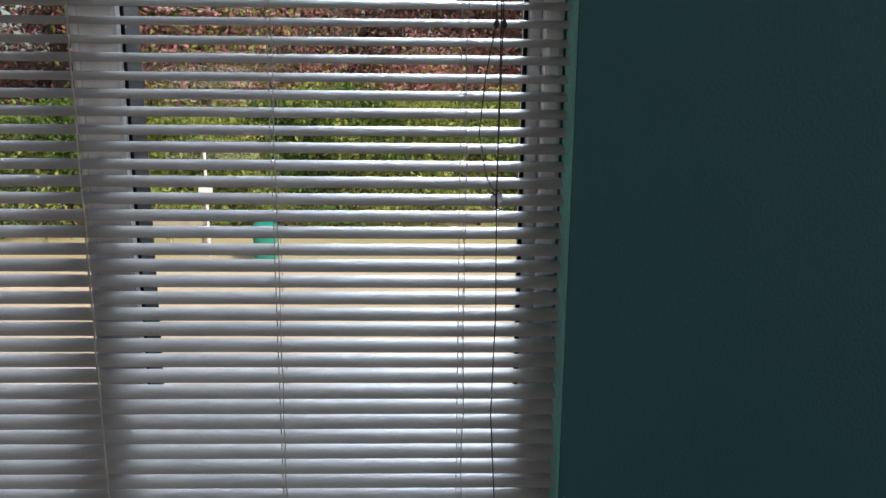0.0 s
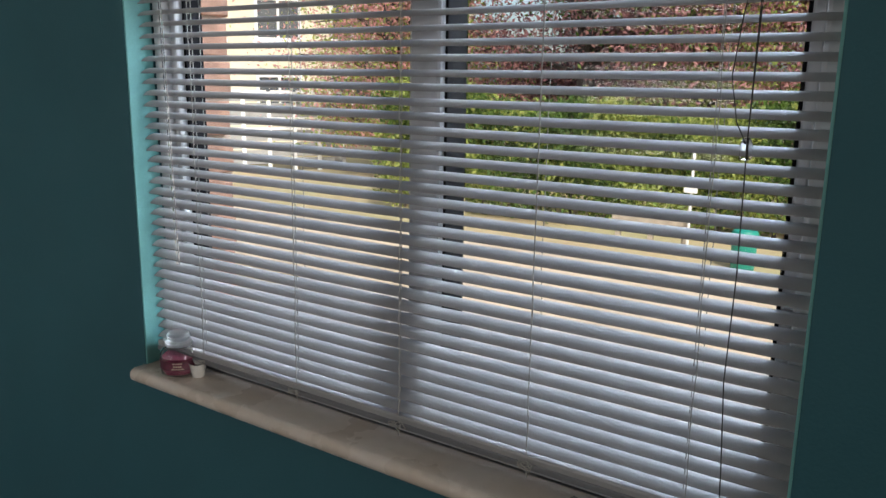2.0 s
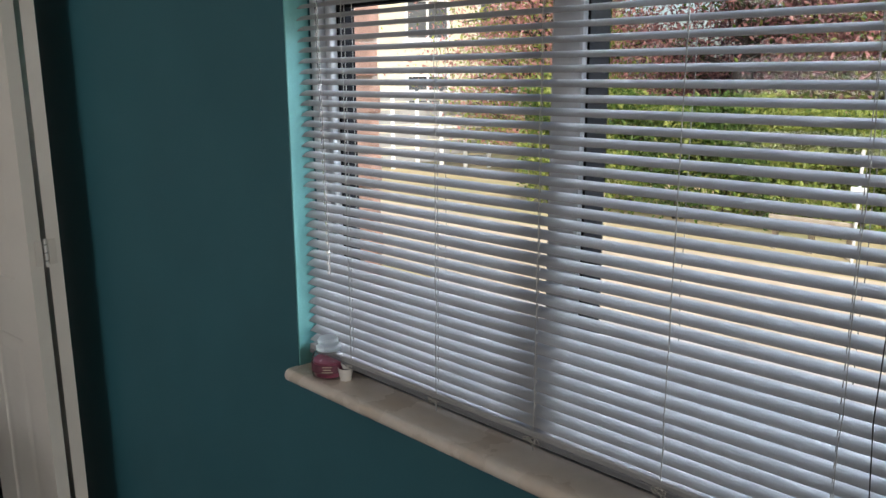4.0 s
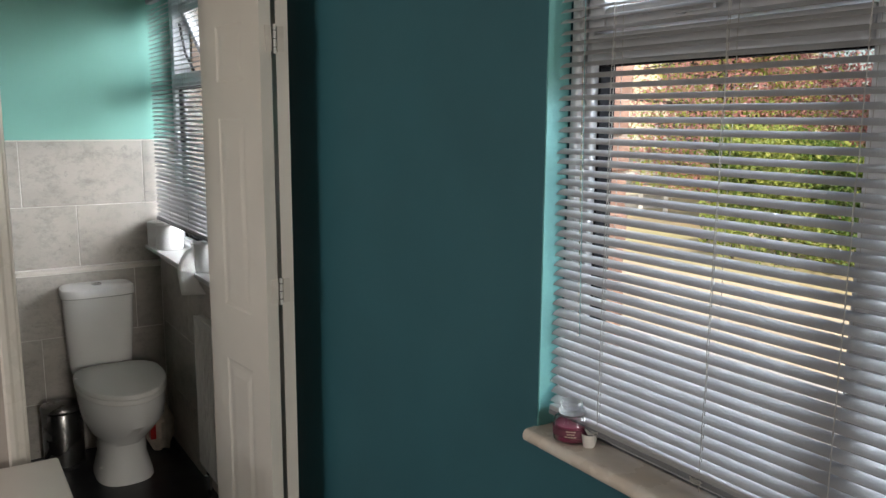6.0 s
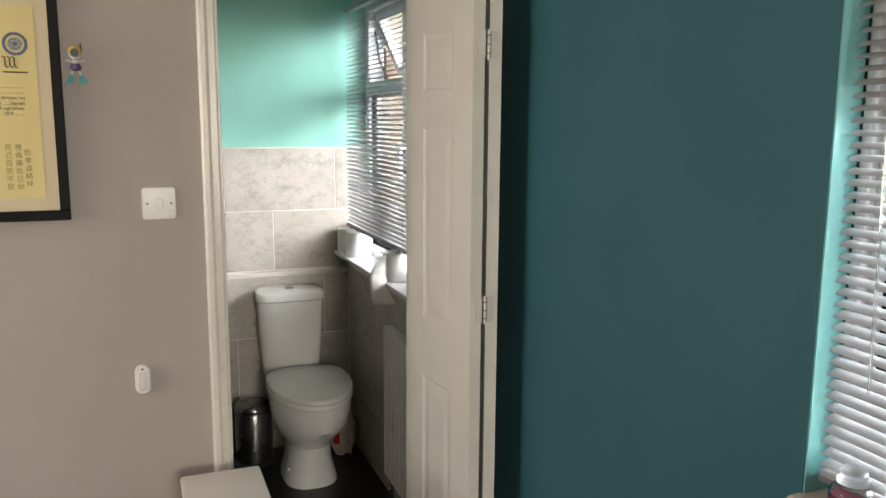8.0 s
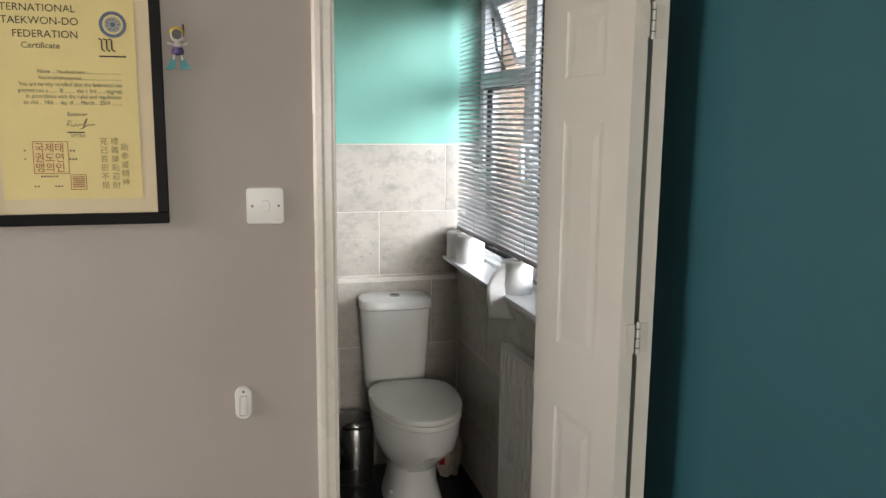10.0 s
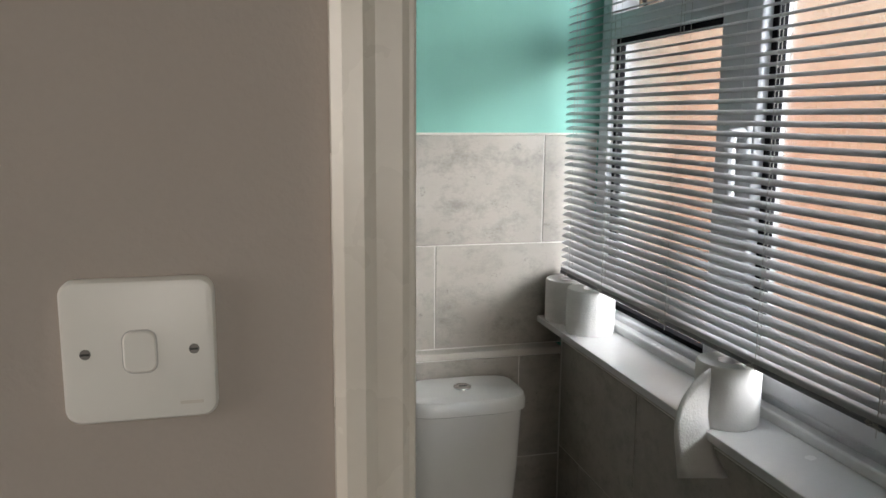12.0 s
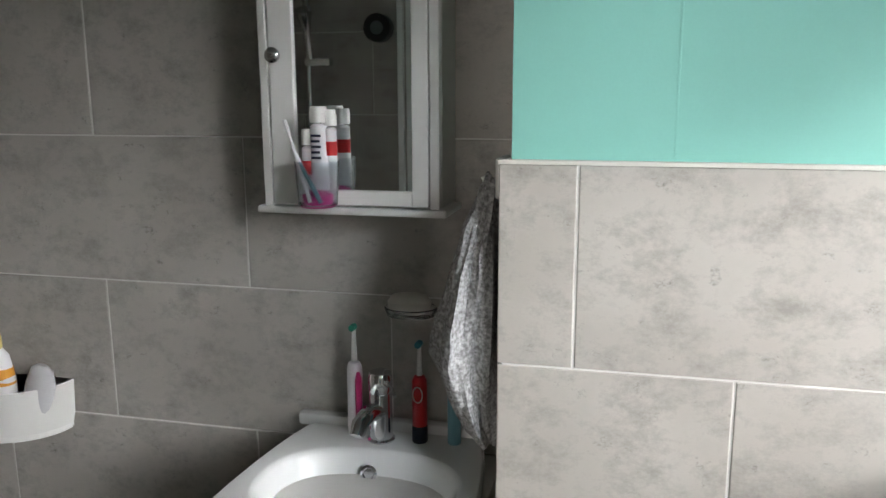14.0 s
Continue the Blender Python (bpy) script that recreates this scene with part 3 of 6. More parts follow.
# ---- toilet ----
def toilet(cx=0.855, bx=0.879):
    t = thing("toilet", (cx, 3.7, 0), "white close-coupled toilet with its lid closed", "toilet")
    yb = 3.955

    def ring(w0, d, z, n=40, p=4.0):
        return oval(cx, yb - d / 2, z, w0 / 2, d / 2, n, p)
    part("cistern", loft([ring(0.255, 0.135, 0.41), ring(0.262, 0.145, 0.43), ring(0.285, 0.158, 0.60), ring(0.298, 0.165, 0.757)]), CERAMIC, t, smooth=True)
    lid = part("cistern_lid", loft([ring(0.300, 0.167, 0.757), ring(0.312, 0.176, 0.762), ring(0.312, 0.176, 0.786), ring(0.306, 0.170, 0.797), ring(0.288, 0.152, 0.803)]), CERAMIC, t, smooth=True)
    bt = part("flush_button", lathe([(0.023, 0.0), (0.023, 0.004), (0.019, 0.0065), (0.002, 0.0065)], (cx, 3.872, 0.8025), 28), CHROME, lid, "oval chrome push button", smooth=True)
    part("button_half", boxes([(cx - 0.010, cx + 0.012, 3.867, 3.869, 0.808, 0.8105)], 0.0005), BLACKP, bt)

    def plan(s, z, dy=0.0, n=48):
        """The seat's outline: square at the back, round at the front."""
        out = []
        for i in range(n):
            a = 2 * math.pi * i / n
            c, q = math.cos(a), math.sin(a)
            pw = 2.0 if q < 0 else 3.2
            out.append((bx + 0.003 + s * 0.180 * math.copysign(abs(c) ** (2 / pw), c), 3.585 + dy + s * (0.298 if q < 0 else 0.20) * math.copysign(abs(q) ** (2 / pw), q), z))
        return out
    part("bowl", loft([oval(bx, 3.62, 0.0, 0.118, 0.22, 48, 2.6, 0.155), oval(bx, 3.62, 0.02, 0.116, 0.22, 48, 2.6, 0.152), oval(bx, 3.63, 0.10, 0.096, 0.20, 48, 2.4, 0.135), oval(bx, 3.63, 0.17, 0.098, 0.21, 48, 2.3, 0.145),
                       oval(bx, 3.62, 0.195, 0.106, 0.22, 48, 2.3, 0.165), oval(bx, 3.62, 0.235, 0.138, 0.23, 48, 2.2, 0.21), plan(0.915, 0.30, 0.005), plan(0.955, 0.36), plan(0.975, 0.408)]), CERAMIC, t, smooth=True)
    part("shelf", boxes([(cx - 0.11, cx + 0.11, 3.70, 3.95, 0.34, 0.408)], 0.012), CERAMIC, t)
    part("seat_ring", loft([plan(0.975, 0.408), plan(0.99, 0.412), plan(0.99, 0.426), plan(0.98, 0.431)]), SEATW, t, smooth=True)
    part("seat_lid", loft([plan(0.985, 0.4325), plan(1.0, 0.436), plan(1.0, 0.446), plan(0.985, 0.453), plan(0.93, 0.457), plan(0.5, 0.460)]), SEATW, t, smooth=True)
    for dx in (-0.07, 0.07):
        part("seat_hinge", tube([(cx + dx - 0.018, 3.772, 0.441), (cx + dx + 0.018, 3.772, 0.441)], 0.011, 12), CHROME, t, smooth=True)
    part("bolt_cap", lathe([(0.011, 0), (0.010, 0.006), (0.003, 0.009)], (bx - 0.098, 3.56, 0.06), 14), SEATW, t)


toilet()


# ---- radiator ----
def radiator():
    y0, y1, z0, z1, x0, x1 = 2.64, 3.093, 0.19, 0.798, 1.070, 1.108
    r = thing("radiator", (1.05, 2.9, z0), "white panel radiator with a slotted top grille under the window", "radiator")
    n = 14
    prof = [(y0, x0 + 0.012)]
    for i in range(n):
        a, w = y0 + (y1 - y0) * i / n, (y1 - y0) / n
        prof += [(a + 0.002, x0 + 0.006), (a + w * 0.25, x0 + 0.006), (a + w * 0.33, x0), (a + w * 0.67, x0), (a + w * 0.75, x0 + 0.006)]
    prof += [(y1, x0 + 0.006), (y1, x0 + 0.012)]
    bm = loft([[(x0 + 0.006 if 0 < k < len(prof) - 1 else x, y, z0) for k, (y, x) in enumerate(prof)]] + [[(x, y, z) for y, x in prof] for z in (z0 + 0.03, z1 - 0.05)] + [[(x0 + 0.006 if 0 < k < len(prof) - 1 else x, y, z1 - 0.012) for k, (y, x) in enumerate(prof)]])
    part("front_panel", bm, RADW, r)
    part("back_panel", boxes([(x1 - 0.012, x1 - 0.004, y0, y1, z0, z1 - 0.012)], 0.002), RADW, r)
    part("side_cover", boxes([(x0 + 0.002, x1, y1 - 0.002, y1 + 0.003, z0 + 0.01, z1)], 0.001), RADW, r)
    g = part("top_grille", boxes([(x0 + 0.002, x0 + 0.010, y0, y1, z1 - 0.006, z1), (x1 - 0.008, x1, y0, y1, z1 - 0.006, z1)]), RADW, r)
    bm = bmesh.new()
    for i in range(52):
        y = y0 + (y1 - y0) * (i + 0.5) / 52
        box(x0 + 0.010, x1 - 0.008, y - 0.0022, y + 0.0022, z1 - 0.007, z1 - 0.002, bm)
    tagged(part("grille", bm, RADW, g), kind="stuff")
    # a plain dark block gives the shade between the two panels
    part("shade_core", boxes([(x0 + 0.014, x1 - 0.014, y0 + 0.002, y1 - 0.004, z0 + 0.02, z1 - 0.02)]), RAIL, r, "dark block standing in for the shade between the panels")
    part("pipe", tube([(1.090, y1 - 0.05, z0 + 0.02), (1.090, y1 - 0.05, 0.0)], 0.0075, 10), BLACKP, r)
    part("valve", lathe([(0.012, 0), (0.012, 0.03), (0.015, 0.032), (0.015, 0.06), (0.008, 0.064)], (1.090, y1 - 0.05, 0.10), 16), CHROME, r, smooth=True)
    part("wall_bracket", boxes([(x1 - 0.006, 1.162, y0 + 0.1, y0 + 0.13, 0.3, 0.7), (x1 - 0.006, 1.162, y1 - 0.13, y1 - 0.1, 0.3, 0.7)]), RADW, r)


radiator()

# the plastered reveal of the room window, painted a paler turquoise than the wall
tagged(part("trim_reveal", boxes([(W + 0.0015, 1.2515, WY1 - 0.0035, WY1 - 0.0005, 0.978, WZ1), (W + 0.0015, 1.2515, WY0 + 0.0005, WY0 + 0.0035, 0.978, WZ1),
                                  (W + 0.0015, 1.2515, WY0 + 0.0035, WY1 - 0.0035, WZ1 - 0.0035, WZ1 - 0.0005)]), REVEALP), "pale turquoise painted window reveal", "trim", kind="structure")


# ---- bathroom things ----
def basin():
    b = thing("wash_basin", (0.245, 4.1, 0.9), "white ceramic wash basin with a curved front on the vanity unit", "basin")
    cx, cy = 0.242, 3.955
    n = 72

    def outline(s, z, dy=0.0):
        """Plan of the basin: narrow at the wall, flaring to a slightly bowed front."""
        out = []
        for i in range(n):
            a = 2 * math.pi * i / n
            c, q = math.cos(a), math.sin(a)
            if q >= 0:
                out.append((cx + (s * 0.214 - 0.028 * q) * math.copysign(abs(c) ** 0.22, c), cy + dy + (0.342 - dy) * min(1, q * 1.12) ** 0.8, z))
            else:
                out.append((cx + s * 0.214 * math.copysign(abs(c) ** 0.72, c), cy + dy - s * 0.078 * abs(q) ** 0.9, z))
        return out

    def bowl(a, bb, z, dy=0.0):
        return oval(cx, 4.055 + dy, z, a, bb, n, 2.4)
    rings = [outline(0.62, 0.765, 0.10), outline(0.76, 0.79, 0.055), outline(0.90, 0.83, 0.02), outline(0.98, 0.872, 0.004), outline(1.0, 0.890), outline(0.996, 0.900), outline(0.975, 0.905),
             bowl(0.176, 0.139, 0.9045), bowl(0.170, 0.133, 0.902), bowl(0.165, 0.128, 0.895), bowl(0.160, 0.123, 0.882), bowl(0.153, 0.116, 0.866), bowl(0.142, 0.106, 0.846), bowl(0.125, 0.092, 0.826), bowl(0.100, 0.073, 0.808), bowl(0.068, 0.050, 0.796), bowl(0.035, 0.027, 0.790), bowl(0.01, 0.01, 0.788)]
    part("bowl", loft(rings), CERAMIC, b, smooth=True)
    part("back_lip", boxes([(0.045, 0.445, 4.270, 4.297, 0.898, 0.924)], 0.007), CERAMIC, b, smooth=True)
    o = part("overflow_ring", lathe([(0.013, 0), (0.0155, 0.002), (0.0155, 0.005), (0.011, 0.006), (0.009, 0.004)], (0, 0, 0), 24), CHROME, b, "round chrome overflow ring", smooth=True)
    o.matrix_local = Matrix.Translation(Vector((0.227, 4.164, 0.868)) - Vector(b.location)) @ pose(0, 0, 0, 72, 0, 0) @ Matrix.Translation(b.location)
    h = part("overflow_hole", lathe([(0.0095, 0.0), (0.0095, 0.0065), (0.002, 0.0065)], (0, 0, 0), 20), BLACKP, b)
    h.matrix_local = o.matrix_local.copy()


def vanity():
    v = thing("vanity_unit", (0.255, 4.13, 0), "white two-door vanity unit under the basin", "vanity unit")
    part("carcass", boxes([(0.062, 0.449, 3.972, 4.298, 0.08, 0.862)], 0.002), PLASTIC, v)
    part("plinth", boxes([(0.07, 0.445, 4.0, 4.29, 0.0, 0.08)]), PLASTIC, v)
    for x0, x1, hx in ((0.064, 0.254, 0.203), (0.2575, 0.4475, 0.308)):
        d = part("door", boxes([(x0, x1, 3.952, 3.970, 0.085, 0.768)], 0.003), PLASTIC, v)
        part("handle", tube([(hx, 3.952, 0.69), (hx, 3.930, 0.686), (hx, 3.925, 0.66), (hx, 3.925, 0.59), (hx, 3.930, 0.565), (hx, 3.952, 0.561)], 0.0048, 10), CHROME, d, "curved chrome bow handle", smooth=True)


def tap(x=0.229, y=4.232, z=0.903):
    t = thing("basin_mixer_tap", (x, y, z), "chrome single-lever basin mixer tap", "tap")
    part("body", lathe([(0.026, 0), (0.026, 0.004), (0.0215, 0.007), (0.021, 0.092), (0.0205, 0.094), (0.0225, 0.097), (0.0225, 0.124), (0.020, 0.133), (0.008, 0.138)], (x, y, z), 28), CHROME, t, smooth=True)
    part("spout", tube([(x - 0.002, y - 0.006, z + 0.060), (x - 0.010, y - 0.040, z + 0.066), (x - 0.016, y - 0.072, z + 0.058), (x - 0.018, y - 0.086, z + 0.042)], [0.017, 0.0165, 0.0155, 0.0125], 18), CHROME, t, smooth=True)
    part("lever", tube([(x + 0.012, y - 0.004, z + 0.118), (x + 0.030, y - 0.030, z + 0.116), (x + 0.044, y - 0.052, z + 0.108)], [0.0045, 0.0036, 0.003], 10), CHROME, t, smooth=True)


def toothbrush(x, y, z, h, r, shaft, lower, head, label):
    t = thing("electric_toothbrush", (x, y, z), label, "toothbrush")
    part("body", lathe([(r * 0.85, 0), (r, 0.004), (r, h * 0.55), (r * 0.96, h * 0.62), (r * 0.7, h * 0.66), (r * 0.35, h * 0.67)], (x, y, z), 20), shaft, t, smooth=True)
    if lower:
        part("base_cap", lathe([(r * 0.9, -0.0), (r * 1.04, 0.003), (r * 1.04, h * 0.17), (r, h * 0.175)], (x, y, z), 20), lower, t, smooth=True)
    part("neck", lathe([(0.0055, 0), (0.005, h * 0.1), (0.0038, h * 0.24), (0.0038, h * 0.29)], (x, y, z + h * 0.665), 12), PLASTIC, t, smooth=True)
    part("brush_head", tube([(x, y + 0.004, z + h * 0.975), (x, y - 0.012, z + h * 0.975)], 0.0062, 12), head, t, smooth=True)
    return t


WHITEP = mat("white_handset", (0.78, 0.76, 0.76), 0.35, vary=0.03)
MAGENTA = mat("magenta_rubber", (0.50, 0.02, 0.14), 0.5, vary=0.05)
RED = mat("red_handset", (0.50, 0.018, 0.02), 0.3, vary=0.05)
NAVY = mat("navy_plastic", (0.01, 0.012, 0.03), 0.4, vary=0.05)
AQUA = mat("aqua_plastic", (0.16, 0.33, 0.38), 0.4, vary=0.04)
GREENB = mat("green_bristle", (0.03, 0.25, 0.16), 0.7, vary=0.2)
TEALB = mat("teal_bristle", (0.05, 0.30, 0.36), 0.7, vary=0.2)

basin()
vanity()
tap()
tb = toothbrush(0.174, 4.247, 0.903, 0.216, 0.0145, WHITEP, None, GREENB, "white and magenta electric toothbrush standing on the basin")
part("grip", loft([oval(0.184, 4.238, z, 0.0055, 0.011, 12) for z in (0.915, 1.015)] + [oval(0.184, 4.238, 1.030, 0.002, 0.006, 12)]), MAGENTA, tb, "magenta rubber grip", smooth=True)
tb = toothbrush(0.302, 4.238, 0.903, 0.195, 0.0140, RED, NAVY, TEALB, "red electric toothbrush with a navy base on the basin")
bm = tube([(0.302 + 0.009 * math.cos(a), 4.2235, 1.000 + 0.015 * math.sin(a)) for a in [k * math.pi / 8 for k in range(17)]], 0.0012, 6)
part("button_ring", bm, PLASTIC, tb)
toothbrush(0.366, 4.243, 0.903, 0.205, 0.0125, AQUA, None, WHITEP, "aqua blue electric toothbrush standing on the basin")


def soap_dish():
    s = thing("soap_dish", (0.30, 4.26, 1.13), "clear wall soap dish with a chrome arm", "soap dish")
    part("dish", loft([oval(0.285, 4.245, z, a, b, 28) for z, a, b in ((1.140, 0.030, 0.022), (1.144, 0.044, 0.034), (1.158, 0.049, 0.038), (1.160, 0.047, 0.036), (1.147, 0.041, 0.031))]), JARGLASS, s, smooth=True)
    part("arm", tube([(0.335, 4.245, 1.152), (0.352, 4.262, 1.152), (0.352, 4.298, 1.152)], 0.006, 10), CHROME, s, smooth=True)
    part("wall_plate", tube([(0.352, 4.288, 1.152), (0.352, 4.299, 1.152)], 0.017, 18), CHROME, s, smooth=True)
    soap = mat("cream_soap", (0.66, 0.62, 0.55), 0.45, vary=0.05, scale=20)
    tagged(part("soap_bar", loft([oval(0.283, 4.245, z, a, b, 28, 2.4) for z, a, b in ((1.1475, 0.028, 0.018), (1.155, 0.038, 0.026), (1.170, 0.040, 0.028), (1.180, 0.032, 0.022), (1.184, 0.018, 0.012))]), soap, smooth=True), "worn cream bar of soap in the dish", "soap")


def mirror_cabinet():
    c = thing("mirror_cabinet", (0.19, 4.25, 1.345), "white wooden bathroom wall cabinet with a mirrored door", "cabinet")
    part("carcass", boxes([(0.043, 0.356, 4.196, 4.298, 1.346, 1.97)], 0.002), PLASTIC, c)
    part("bottom_shelf", boxes([(0.027, 0.368, 4.176, 4.298, 1.333, 1.346)], 0.004), PLASTIC, c)
    part("side_stile", boxes([(0.043, 0.058, 4.176, 4.196, 1.347, 1.97)], 0.002), PLASTIC, c)
    part("side_stile", boxes([(0.340, 0.356, 4.176, 4.196, 1.347, 1.97)], 0.002), PLASTIC, c)
    d = part("door", boxes([(0.0605, 0.104, 4.177, 4.194, 1.350, 1.965), (0.309, 0.3375, 4.177, 4.194, 1.350, 1.965), (0.104, 0.309, 4.177, 4.194, 1.350, 1.376), (0.104, 0.309, 4.177, 4.194, 1.93, 1.965)], 0.002), PLASTIC, c)
    m = bpy.data.materials.new("mirror_silver")
    m.use_nodes = True
    m.node_tree.nodes["Principled BSDF"].inputs["Metallic"].default_value = 1
    m.node_tree.nodes["Principled BSDF"].inputs["Roughness"].default_value = 0.015
    m.node_tree.nodes["Principled BSDF"].inputs["Base Color"].default_value = (0.82, 0.85, 0.84, 1)
    part("mirror", boxes([(0.102, 0.311, 4.184, 4.190, 1.374, 1.932)]), m, d, "mirror glass")
    k = part("knob", lathe([(0.004, 0), (0.005, 0.010), (0.0125, 0.014), (0.013, 0.020), (0.008, 0.025), (0.001, 0.026)], (0, 0, 0), 20), STEEL, d, "round steel knob", smooth=True)
    k.matrix_local = Matrix.Translation(Vector((0.076, 4.177, 1.600)) - Vector(c.location)) @ pose(0, 0, 0, 90, 0, 0) @ Matrix.Translation(c.location)


def toothpaste_cup():
    x, y, z = 0.156, 4.142, 1.352
    t = thing("tumbler", (x, y, z), "clear plastic tumbler with a pink base stuck on the mirror", "tumbler")
    part("cup", lathe([(0.028, 0), (0.033, 0.004), (0.037, 0.076), (0.036, 0.076), (0.0315, 0.006)], (x, y, z), 28, cap=False), glass_mat("hazy_tumbler_plastic", (0.90, 0.94, 0.97), 0.22), t, smooth=True)
    pinkm = mat("pink_gel", (0.70, 0.05, 0.30), 0.4, vary=0.1)
    part("suction_bracket", boxes([(x - 0.02, x + 0.02, 4.178, 4.184, z + 0.03, z + 0.05)], 0.003), JARGLASS, t)
    part("pink_insert", lathe([(0.010, 0.004), (0.024, 0.005), (0.026, 0.020), (0.015, 0.026)], (x, y, z), 24), pinkm, t, "magenta insert", smooth=True)
    for dx, dy, h, r, label, band in ((0.004, 0.004, 0.165, 0.015, "white toothpaste tube standing on its cap end", None), (0.020, 0.010, 0.160, 0.0125, "white and red toothpaste tube in the tumbler", RED), (-0.018, 0.006, 0.128, 0.010, "small white and red toothpaste tube in the tumbler", RED)):
        p = thing("toothpaste_tube", (x + dx, y + dy, z + 0.028), label, "toothpaste", "tubes in the tumbler")
        part("body", loft([oval(x + dx, y + dy, z + 0.028, r * 1.05, 0.002, 20), oval(x + dx, y + dy, z + 0.07, r, r * 0.6, 20), oval(x + dx, y + dy, z + h - 0.032, r * 0.95, r * 0.9, 20), oval(x + dx, y + dy, z + h - 0.028, r * 0.6, r * 0.6, 20)]), WHITEP, p, smooth=True)
        part("cap", lathe([(r * 0.98, -0.026), (r * 1.0, -0.010), (r * 0.88, 0.0), (0.001, 0.0)], (x + dx, y + dy, z + h), 20), PLASTIC, p, smooth=True)
        if band:
            part("red_band", loft([oval(x + dx, y + dy, z + h - 0.075, r * 1.01, r * 0.78, 20), oval(x + dx, y + dy, z + h - 0.052, r * 1.005, r * 0.84, 20)], cap=False), band, p, "red printed band")
        else:
            bm = bmesh.new()
            for k in range(5):
                box(x + dx - 0.009, x + dx + 0.008 - 0.002 * (k % 2), y + dy - r * 0.93, y + dy - r * 0.85, z + h - 0.085 + k * 0.009, z + h - 0.081 + k * 0.009, bm)
            part("printed_bars", bm, NAVY, p, "dark unreadable print")
    for dx, dz, ang, col in ((0.030, 0.03, -28, AQUA), (-0.006, 0.02, -17, WHITEP)):
        b = thing("toothbrush", (x + dx, y - 0.012, z + 0.02), "small manual toothbrush leaning in the tumbler", "toothbrush", "toothbrushes in the tumbler")
        a = radians(ang)
        p0 = Vector((x + dx * 0.5, y - 0.024, z + 0.010))
        dirv = Vector((math.sin(a), 0.0, math.cos(a)))
        part("handle", tube([p0, p0 + dirv * 0.06, p0 + dirv * (0.075 if col is AQUA else 0.118)], [0.004, 0.0035, 0.0025], 8), col, b, smooth=True)
        part("head", loft([[p0 + dirv * k + Vector((0.004 * math.cos(q), 0.003 * math.sin(q), 0)) for q in [i * math.pi / 4 for i in range(8)]] for k in ((0.075, 0.092) if col is AQUA else (0.118, 0.140))]), WHITEP, b)


def towel():
    t = thing("towel_hook", (0.474, 4.09, 1.40), "white plastic hook on the side of the boxed wall", "hook")
    part("plate", boxes([(0.470, 0.481, 4.05, 4.13, 1.385, 1.445)], 0.004), PLASTIC, t)
    part("peg", tube([(0.470, 4.09, 1.405), (0.452, 4.09, 1.403), (0.447, 4.09, 1.415)], 0.006, 8), PLASTIC, t)
    m = mat("grey_terry_towel", (0.20, 0.195, 0.19), 1.0, vary=0.5, scale=170, fine=260, bump=1.0, tint=(0.55, 0.545, 0.54), spec=0.05)
    rings = []
    rows = [(1.415, 0.010, 0.012, 0.463), (1.395, 0.016, 0.030, 0.460), (1.33, 0.026, 0.055, 0.448), (1.25, 0.036, 0.075, 0.438), (1.16, 0.046, 0.088, 0.428), (1.10, 0.048, 0.090, 0.426), (1.03, 0.037, 0.078, 0.437), (0.97, 0.024, 0.058, 0.450), (0.935, 0.012, 0.034, 0.461)]
    for z, a, b, x in rows:
        z = 1.415 - (1.415 - z) * 0.89
        ring = []
        for i in range(40):
            t2 = 2 * math.pi * i / 40
            f = 1 + 0.16 * math.sin(5 * t2 + z * 9) + 0.09 * math.sin(11 * t2 - z * 14)
            ring.append((x - 0.004 + a * f * math.cos(t2), 4.095 + b * f * math.sin(t2), z + 0.006 * math.sin(3 * t2 + z * 5)))
        rings.append(ring)
    bm = loft(rings)
    bmesh.ops.subdivide_edges(bm, edges=bm.edges, cuts=1, use_grid_fill=True)
    for v in bm.verts:
        k = noise.noise(v.co * 160) * 0.0022 + noise.noise(v.co * 40) * 0.003
        v.co.x += k
        v.co.y += k
    tagged(part("towel", bm, m, smooth=True), "grey terry hand towel hanging in folds from a hook", "towel")


